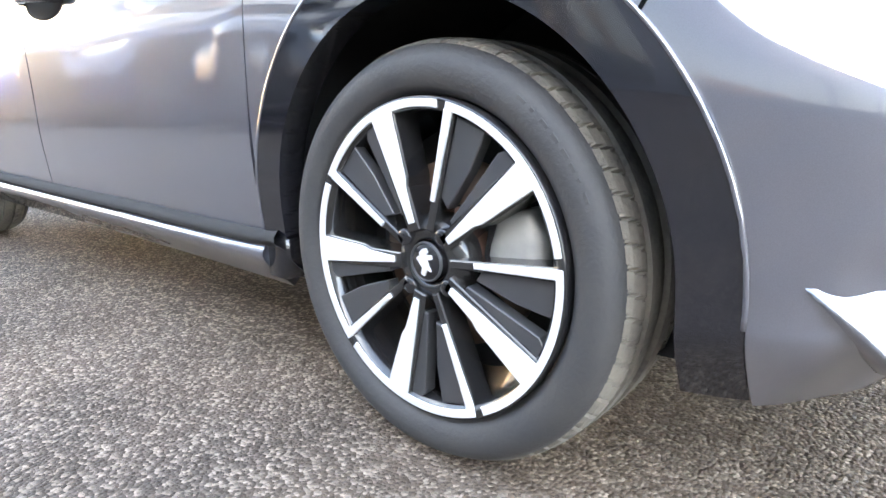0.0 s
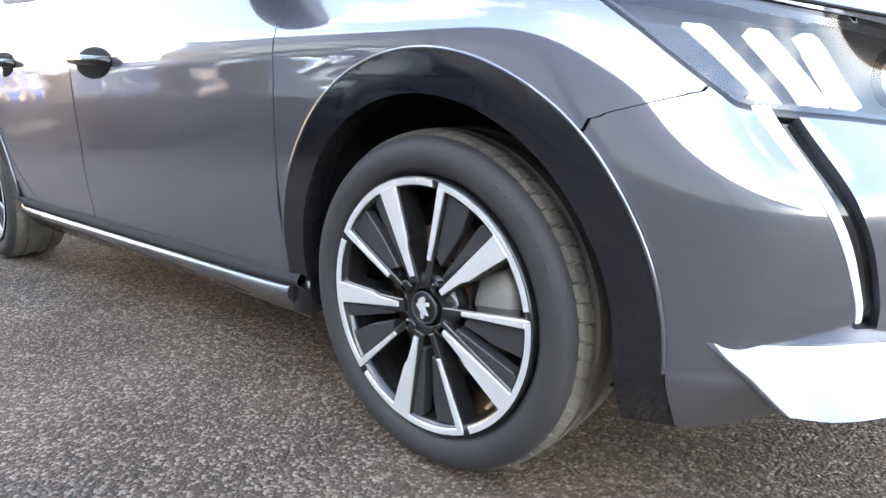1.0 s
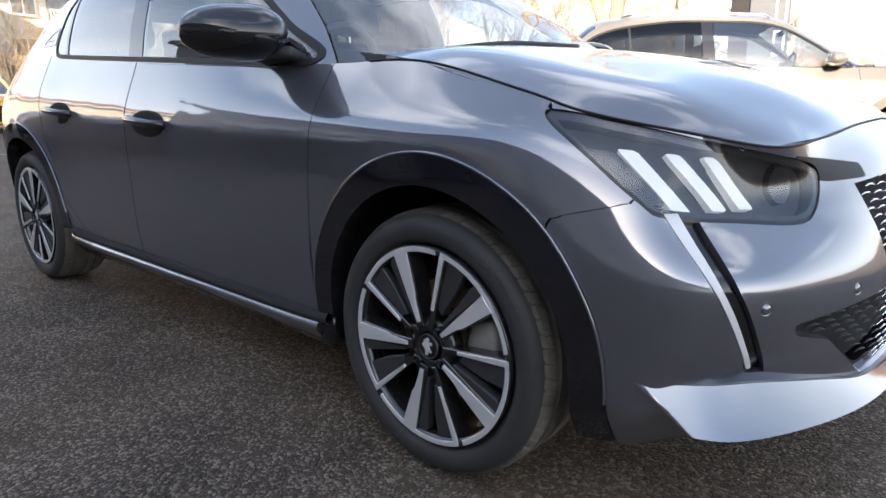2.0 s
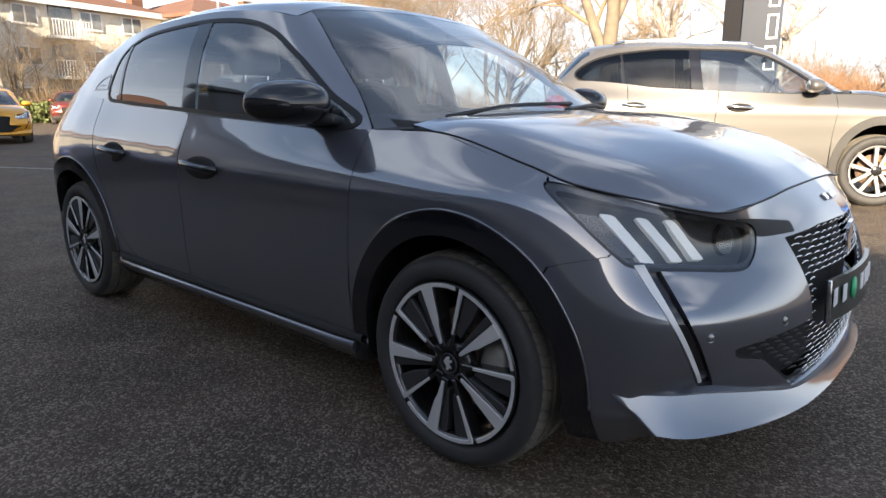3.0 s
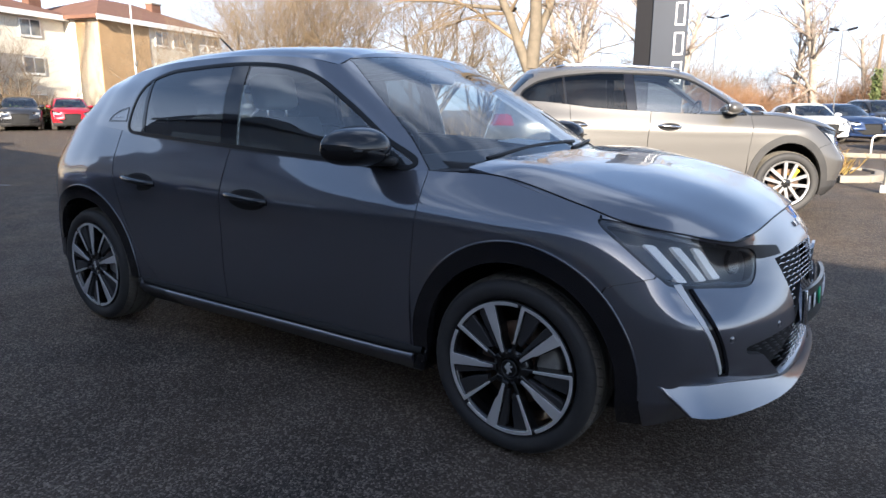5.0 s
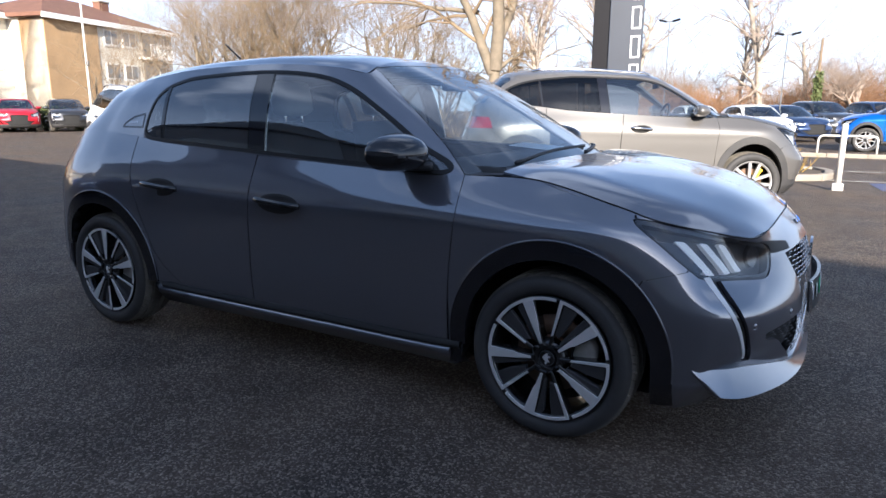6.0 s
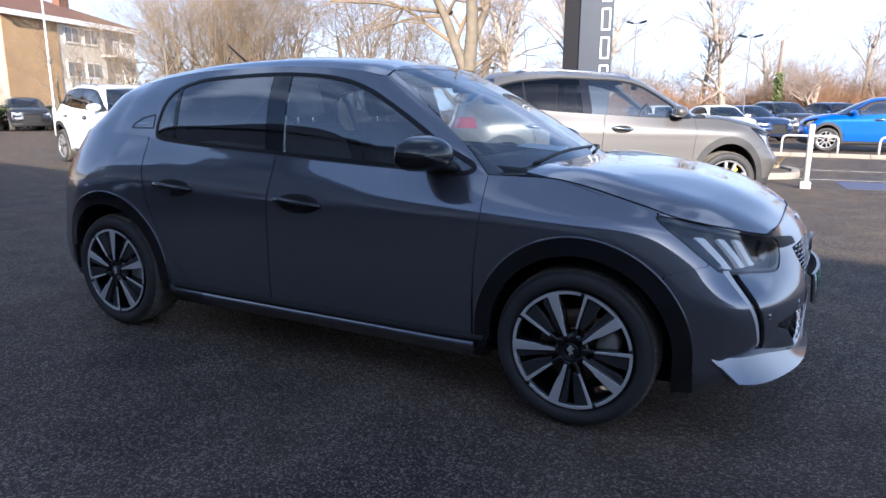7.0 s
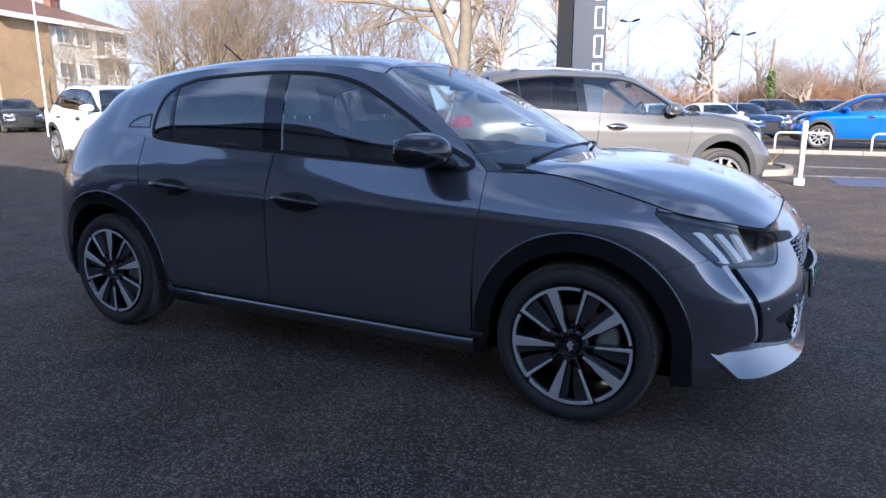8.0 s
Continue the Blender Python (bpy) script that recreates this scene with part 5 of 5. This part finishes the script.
for cx, cy, cz in ((-0.2, -5.5, 9.2), (8.8, -3.5, 8.9), (-3.8, -5.2, 8.5), (-9.4, -5.2, 8.5), (-17.2, -3.6, 9.0)):
    c = part("chimney", boxes((cx, cy, cz - 0.6, 0.95, 0.65, 1.6), bevel=0.02), M_TILE, flats, smooth=False)
    part("chimney_cap", boxes((cx, cy, cz + 0.25, 1.08, 0.78, 0.12), bevel=0.02), M_KERB, c, smooth=False)


def flat_window(x, y, z, w=1.3, h=1.15):
    wf = part("window", boxes((x, y, z, w, 0.1, h), bevel=0), M_FRAME, flats, "white framed window", smooth=False)
    for dx in (-w / 4 + 0.01, w / 4 - 0.01):
        part("pane", boxes((x + dx, y + 0.05, z + 0.03, w / 2 - 0.13, 0.03, h - 0.22), bevel=0), M_PANE, wf, smooth=False)


for z in (1.4, 3.75, 6.1):
    for x in (5.6, 7.4, 11.2):
        flat_window(x, 0.04, z)
    for x in (-2.6, -5.6, -9.8, -13):
        flat_window(x, -2.96, z, 1.5)
    for x in (-21.5, -23.8):
        flat_window(x, 0.04, z)
for bx, by in ((9.6, 0.0), (-7.6, -3.0)):
    for z in (2.55, 4.9):
        b = part("balcony", boxes((bx, by + 0.6, z, 2.6, 1.2, 0.16), bevel=0.01), M_FRAME, flats, "pale balcony slab", smooth=False)
        part("balcony_rail", boxes((bx, by + 1.17, z + 1.0, 2.6, 0.05, 0.06), bevel=0.01), M_FRAME, b)
        for i in range(14):
            part("baluster", boxes((bx - 1.25 + i * 0.192, by + 1.17, z + 0.54, 0.035, 0.03, 0.9), bevel=0), M_FRAME, b, smooth=False)
        part("balcony_door", boxes((bx, by + 0.03, z + 1.1, 1.5, 0.08, 2.0), bevel=0), M_PANE, b, "dark balcony door", smooth=False)
flats.matrix_world = Matrix.Translation((-43.34, 22.0, 0)) @ Matrix(((-0.24, 0.97, 0, 0), (0.97, 0.24, 0, 0), (0, 0, 1, 0), (0, 0, 0, 1)))

# ---- sign, masts and lamp posts ----
M_TOTEM = mat("totem_dark_blue", (0.02, 0.027, 0.045), 0.5, 0.0, 0.0, spot=0.2, spot_scale=2)
M_TOTEMS = mat("totem_side_black", (0.005, 0.005, 0.008), 0.6, 0.0, spec=0.2, spot=0.2)
totem = empty("totem_sign", None, label="tall dark blue dealer totem sign with pale upright lettering bars", category="sign")
part("front_panel", boxes((0.55, 0.0, 3.4, 1.1, 0.3, 6.8), bevel=0.02), M_TOTEM, totem, smooth=False)
part("side_panel", boxes((-0.27, 0.1, 3.4, 0.54, 0.3, 6.8), bevel=0.01), M_TOTEMS, totem, smooth=False)
for z in (2.35, 3.27, 4.2, 5.12, 6.0):
    rows = ((0.74, z, 0.05, 0.72), (1.0, z, 0.05, 0.72), (0.87, z + 0.335, 0.26, 0.05), (0.87, z - 0.335, 0.26, 0.05))
    part("lettering_bar", boxes(*[(x, -0.155, zz, sx, 0.02, sz) for x, zz, sx, sz in rows], bevel=0.003), M_PWHITE, totem, "white outlined lettering bar", smooth=False)
totem.matrix_world = pose(-6.05, 20.0, 0, 0, 0, 12)

M_GALV = mat("galvanised_steel", (0.25, 0.24, 0.23), 0.5, 0.5, spot=0.3, spot_scale=3)


def lamp_post(x, y, h, turn, heads=1, name="lamp_post"):
    p = empty(name, None, label="slim grey steel lamp post with flood lamp heads", category="lamp post", group="lamp posts")
    vs, fs = tube([(0, 0, 0), (0, 0, 1.2), (0, 0, 1.22), (0, 0, h)], [0.06, 0.06, 0.026, 0.02], 10)
    raw("post", vs, fs, M_GALV, p)
    for i in range(heads):
        s = 1 if i == 0 else -1
        part("lamp_arm", boxes((0.12 * s, 0, h - 0.02, 0.24, 0.05, 0.05), bevel=0.01), M_GALV, p)
        part("lamp_head", boxes((0.3 * s, 0, h + 0.02, 0.34, 0.22, 0.08, pose(0, 0, 0, 0, -14 * s, 0)), bevel=0.03), M_TOTEMS, p)
    p.matrix_world = pose(x, y, 0, 0, 0, turn)


lamp_post(-1.05, 27.2, 4.15, 10, 2)
lamp_post(-6.1, 29.5, 5.2, 0, 2)
mast = empty("flag_mast", None, label="tall slim white flag mast", category="mast")
vs, fs = tube([(0, 0, 0), (0, 0, 1.1), (0, 0, 1.12), (0, 0, 9)], [0.08, 0.08, 0.045, 0.03], 12)
raw("pole", vs, fs, M_POST, mast)
part("cleat", boxes((0.08, 0, 3.0, 0.12, 0.1, 0.22), bevel=0.02), M_GALV, mast)
mast.matrix_world = pose(-26.4, 14.05, 0)
pole = empty("telegraph_pole", None, label="weathered timber telegraph pole wrapped with ivy", category="pole")
vs, fs = tube([(0, 0, 0), (0, 0, 5.2)], [0.11, 0.07], 10)
raw("post", vs, fs, mat("old_timber", (0.2, 0.15, 0.1), 0.9, spot=0.4, spot_scale=4), pole)
pole.matrix_world = pose(-0.1, 41.0, 0)

# a sheet of paper on the dashboard of the grey car
sheet = link_mesh("paper_sheet", boxes((0, 0, 0, 0.24, 0.36, 0.003), bevel=0.001), M_PWHITE, None, "", False)
sheet.matrix_world = pose(-0.52, 0.3, 0.986, 0, 5, 12)
tagged(sheet, "white paper sheet lying on the dashboard", "paper")



# ---- trees: bare winter crowns ----
M_BARK = mat("pale_bark", (0.21, 0.172, 0.125), 0.9, spot=0.6, spot_scale=5, second=(0.1, 0.085, 0.06), grain=0.3, grain_scale=30, bump=0.6)
M_TWIG = mat("tan_twigs", (0.24, 0.175, 0.105), 0.9, spot=0.5, spot_scale=1.5, second=(0.16, 0.115, 0.07))
M_TWIGR = mat("russet_twigs", (0.30, 0.165, 0.085), 0.9, spot=0.5, spot_scale=1.2, second=(0.14, 0.09, 0.05))
M_BIRCH = mat("birch_bark", (0.42, 0.38, 0.32), 0.85, spot=0.7, spot_scale=7, second=(0.15, 0.12, 0.1), bump=0.4)
M_BTWIG = mat("birch_twigs", (0.30, 0.235, 0.185), 0.9, spot=0.4, spot_scale=2)
M_IVY = mat("ivy_leaves", (0.07, 0.1, 0.03), 0.7, spot=0.5, spot_scale=3, second=(0.16, 0.15, 0.05))


def bare_tree(name, label, h, seed, bark, twig, stems=1, fork=0.35, spread=0.55, droop=0.0, levels=5, trunk_r=0.2, kids=(4, 5, 5, 4, 3), first=0.3, rate=0.62):
    """A leafless tree: tapered trunk and limbs, and a crown of fine twigs, each grown from its parent."""
    rnd = random.Random(seed)
    wood, fine = [], []

    def grow(p, d, length, r, level):
        n = 4 if level < 2 else 3
        pts, rad, q, e = [p], [r], p.copy(), d.copy()
        for i in range(n):
            e = (e + Vector((rnd.gauss(0, 0.13), rnd.gauss(0, 0.13), rnd.gauss(0.03, 0.1) - droop * level * 0.16))).normalized()
            q = q + e * (length / n)
            pts.append(q.copy())
            rad.append(r * (1 - 0.72 * (i + 1) / n) if level else r * (1 - 0.5 * (i + 1) / n))
        (wood if level < 2 else fine).append(tube(pts, rad, 9 if level == 0 else (5 if level < 2 else 3), False))
        if level >= levels:
            return
        for k in range(kids[level]):
            f = rnd.uniform(first if level == 0 else 0.2, 1.0) if k else 0.98
            i = min(int(f * n), n - 1)
            at_ = pts[i].lerp(pts[i + 1], f * n - i)
            side = Vector((rnd.gauss(0, 1), rnd.gauss(0, 1), rnd.gauss(0.25, 0.5))).normalized()
            base = (pts[i + 1] - pts[i]).normalized()
            nd = (base * (1 - spread) + side * spread * rnd.uniform(0.7, 1.25)).normalized()
            grow(at_, nd, length * rate * rnd.uniform(0.75, 1.2), max(r * (1 - 0.6 * f) * 0.55, 0.004), level + 1)

    for s in range(stems):
        a = rnd.uniform(0, 6.28)
        lean = 0.0 if stems == 1 else fork
        d = Vector((math.cos(a) * lean, math.sin(a) * lean, 1)).normalized()
        grow(Vector((math.cos(a) * 0.12 * (stems > 1), math.sin(a) * 0.12 * (stems > 1), -0.1)), d, h * (0.5 if stems == 1 else 0.48), trunk_r, 0)
    t = empty(name, None, label=label, category="tree")
    raw("trunk", *join(wood), bark, t)
    tagged(raw("crown", *join(fine), twig, t), kind="stuff")
    return t


def put(t, x, y, turn=0, k=1.0):
    t.matrix_world = pose(x, y, 0, 0, 0, turn) @ Matrix.Scale(k, 4)
    return t


# tall pale tree that forks, behind the silver car
big = empty("tree", None, label="large bare tree with a pale forked trunk", category="tree")
rnd = random.Random(7)
limbs, crown = [], []


def limb(p, d, length, r, level, out=None):
    n = 5
    pts, rad, q, e = [Vector(p)], [r], Vector(p), Vector(d).normalized()
    for i in range(n):
        e = (e + Vector((rnd.gauss(0, 0.10), rnd.gauss(0, 0.10), rnd.gauss(0.04 if level < 2 else -0.10, 0.09)))).normalized()
        q = q + e * (length / n)
        pts.append(q.copy())
        rad.append(r * (1 - 0.62 * (i + 1) / n))
    (limbs if level < 2 else crown).append(tube(pts, rad, 10 if level < 2 else 3, False))
    if level >= 5:
        return
    for k in range((3, 6, 5, 4, 3)[level]):
        f = rnd.uniform(0.3, 1.0)
        i = min(int(f * n), n - 1)
        side = Vector((rnd.gauss(0, 1), rnd.gauss(0, 1), rnd.gauss(0.2, 0.6))).normalized()
        nd = (e * 0.45 + side * 0.6).normalized()
        limb(pts[i], nd, length * rnd.uniform(0.4, 0.68), max(rad[i] * 0.5, 0.005), level + 1)


limb((0, 0, -0.1), (0.0, 0, 1), 2.9, 0.30, 0)
limb((-0.05, 0, 2.2), (-0.38, -0.15, 1), 4.2, 0.16, 1)
limb((0.03, 0, 2.3), (0.05, 0.1, 1), 5.6, 0.2, 1)
limb((0.15, 0, 3.1), (0.62, 0.3, 1), 4.0, 0.13, 1)
limb((-0.5, 0, 3.9), (-1.0, -0.5, 0.15), 3.6, 0.07, 1)
raw("trunk", *join(limbs), M_BARK, big)
tagged(raw("crown", *join(crown), M_TWIG, big), kind="stuff")
put(big, -7.75, 14.6, 0)

scrub = bare_tree("tree", "bare bushy tree with many tan twigs", 7.2, 3, M_BARK, M_TWIG, 6, 0.42, 0.5, 0.0, 4, 0.09, (5, 5, 5, 4), 0.25, 0.62)
put(scrub, -19.6, 15.2)
tagged(scrub, group="bare trees by the car park")
scrub2 = bare_tree("tree", "bare multi-stemmed tree with fine tan branches", 8.4, 11, M_BARK, M_TWIG, 6, 0.35, 0.48, 0.0, 4, 0.10, (6, 6, 5, 4), 0.25, 0.62)
put(scrub2, -17.0, 17.4)
tagged(scrub2, group="bare trees by the car park")
for i, (x, y, tn, k, src) in enumerate(((-21.5, 13.9, 80, 0.72, scrub), (-18.4, 18.6, 140, 1.1, scrub), (-15.6, 20.0, 200, 1.05, scrub2), (-21.0, 19.0, 40, 1.15, scrub2), (-14.2, 22.6, 290, 0.85, scrub),
                                        (-24.0, 18.0, 250, 0.95, scrub2))):
    copy_thing(src, pose(x, y, 0, 0, 0, tn) @ Matrix.Scale(k, 4))
for x, y, tn, k in ((-33.0, 19.0, 20, 0.85), (-40.5, 15.5, 130, 0.8), (-40.0, 13.0, 250, 0.78), (-41.0, 10.2, 300, 0.95)):
    copy_thing(scrub, pose(x, y, 0, 0, 0, tn) @ Matrix.Scale(k, 4))
birch = bare_tree("tree", "bare silver birch with a pale trunk and hanging twigs", 9.5, 21, M_BIRCH, M_BTWIG, 1, 0.2, 0.5, 0.35, 4, 0.15, (13, 7, 6, 4), 0.25, 0.42)
put(birch, -3.1, 43.0, 0, 1.75)
tagged(birch, group="birches")
for x, y, tn, k in ((-5.0, 44.5, 100, 0.8), (-8.2, 32.0, 200, 0.75), (-10.2, 34, 20, 0.9), (-9.0, 27.5, 70, 0.7), (7.2, 46, 160, 0.95), (-12.6, 31.0, 310, 0.8), (4.6, 49, 60, 0.75), (-0.8, 48, 15, 0.7), (12, 50, 80, 0.9), (-16, 36, 120, 1.0), (-18, 40, 20, 1.05), (-38.6, 9.0, 30, 0.95)):
    copy_thing(birch, pose(x, y, 0, 0, 0, tn) @ Matrix.Scale(k, 4))
oak = bare_tree("tree", "bare spreading oak with a leaning dark trunk", 7.0, 5, M_BTWIG, M_BTWIG, 2, 0.35, 0.6, 0.0, 5, 0.22, (6, 5, 5, 4, 3), 0.4, 0.62)
put(oak, 2.2, 43.5)
tagged(oak, group="far oaks")
for x, y, tn, k in ((6.0, 47, 120, 0.9), (0.0, 46, 220, 0.75), (10, 45, 10, 0.9), (-7.0, 47, 300, 0.8)):
    copy_thing(oak, pose(x, y, 0, 0, 0, tn) @ Matrix.Scale(k, 4))


def brush(name, label, x0, y0, x1, y1, n, h, seed, material, depth=3.0, lean=0.35):
    """A thicket of fine leafless stems between two points."""
    r = random.Random(seed)
    out = []
    for i in range(n):
        f = r.random()
        d = Vector((x1 - x0, y1 - y0, 0))
        side = Vector((-d.y, d.x, 0)).normalized()
        p = Vector((x0, y0, 0)) + d * f + side * r.uniform(-depth / 2, depth / 2)
        hh = h * r.uniform(0.45, 1.1) * (0.75 + 0.35 * math.sin(f * 17 + seed) * math.sin(f * 7.3))
        a = Vector((r.gauss(0, lean), r.gauss(0, lean), 1)).normalized()
        m = p + a * hh * 0.5
        e = m + (a + Vector((r.gauss(0, 0.3), r.gauss(0, 0.3), 0.1))).normalized() * hh * 0.5
        out.append(tube([p, m, e], [0.02, 0.012, 0.004], 3, False))
        for k in range(3):
            s = p.lerp(e, r.uniform(0.25, 0.9))
            out.append(tube([s, s + Vector((r.gauss(0, 0.3), r.gauss(0, 0.3), r.uniform(0.1, 0.6))) * hh * 0.35], [0.009, 0.003], 3, False))
    ob = raw(name, *join(out), material)
    return tagged(ob, label, "thicket", kind="stuff")


brush("thicket", "russet leafless thicket beyond the parked cars", -16, 47, 32, 49, 9000, 4.6, 1, M_TWIGR, 6)
brush("thicket", "tan leafless thicket far beyond the parked cars", -24, 56, 40, 58, 6000, 7.0, 12, M_TWIG, 6)
brush("thicket", "tan leafless undergrowth below the trees", -25, 17, -13, 25, 1500, 2.0, 2, M_TWIG, 5)
brush("thicket", "russet leafless thicket behind the silver car", -14, 27, -4, 34, 2600, 2.8, 4, M_TWIGR, 4)
brush("thicket", "tan leafless bushes before the flats", -39, 10, -37.5, 16, 1200, 2.6, 6, M_TWIG, 2)
brush("thicket", "low yellow-green shrub on the kerbed island", -1.8, 10.7, 0.35, 11.0, 500, 0.75, 8, mat("shrub_twigs", (0.28, 0.22, 0.06), 0.9, spot=0.5, second=(0.3, 0.1, 0.05)), 0.9, 0.5)


def hedge(name, x0, y0, x1, y1, h, depth, n, seed, material, label):
    """A hedge of many small separate leaves."""
    r = np.random.default_rng(seed)
    f = r.random(n)
    d = np.array((x1 - x0, y1 - y0))
    side = np.array((-d[1], d[0])) / np.linalg.norm(d)
    c = np.array((x0, y0)) + f[:, None] * d + side * r.uniform(-depth / 2, depth / 2, n)[:, None]
    z = r.random(n) ** 0.7 * h * (0.9 + 0.1 * np.sin(f * 40))
    vs, fs = [], []
    for i in range(n):
        u, w = r.normal(size=3), r.normal(size=3)
        u, w = 0.09 * u / np.linalg.norm(u), 0.09 * w / np.linalg.norm(w)
        p = np.array((*c[i], z[i] + 0.03))
        o = len(vs)
        vs += [p - u, p + w, p + u, p - w]
        fs.append((o, o + 1, o + 2, o + 3))
    return tagged(raw(name, vs, fs, material, smooth=False), label, "hedge", kind="stuff")


hedge("hedge", -38.2, 8.5, -32.4, 21.0, 1.25, 1.2, 7000, 3, M_IVY, "clipped dark green hedge before the flats")
hedge("ivy", -0.25, 41, 0.1, 40.9, 3.4, 0.6, 1200, 5, M_IVY, "ivy climbing the telegraph pole")
M_WALLB = mat("far_red_brick", (0.3, 0.12, 0.07), 0.9, spot=0.4, spot_scale=2, grain=0.3, grain_scale=20)
tagged(link_mesh("boundary_wall", boxes((10, 46.5, 0.9, 22, 0.25, 1.8), bevel=0.02), M_WALLB, None, "", False), "low red brick boundary wall", "wall", kind="structure")
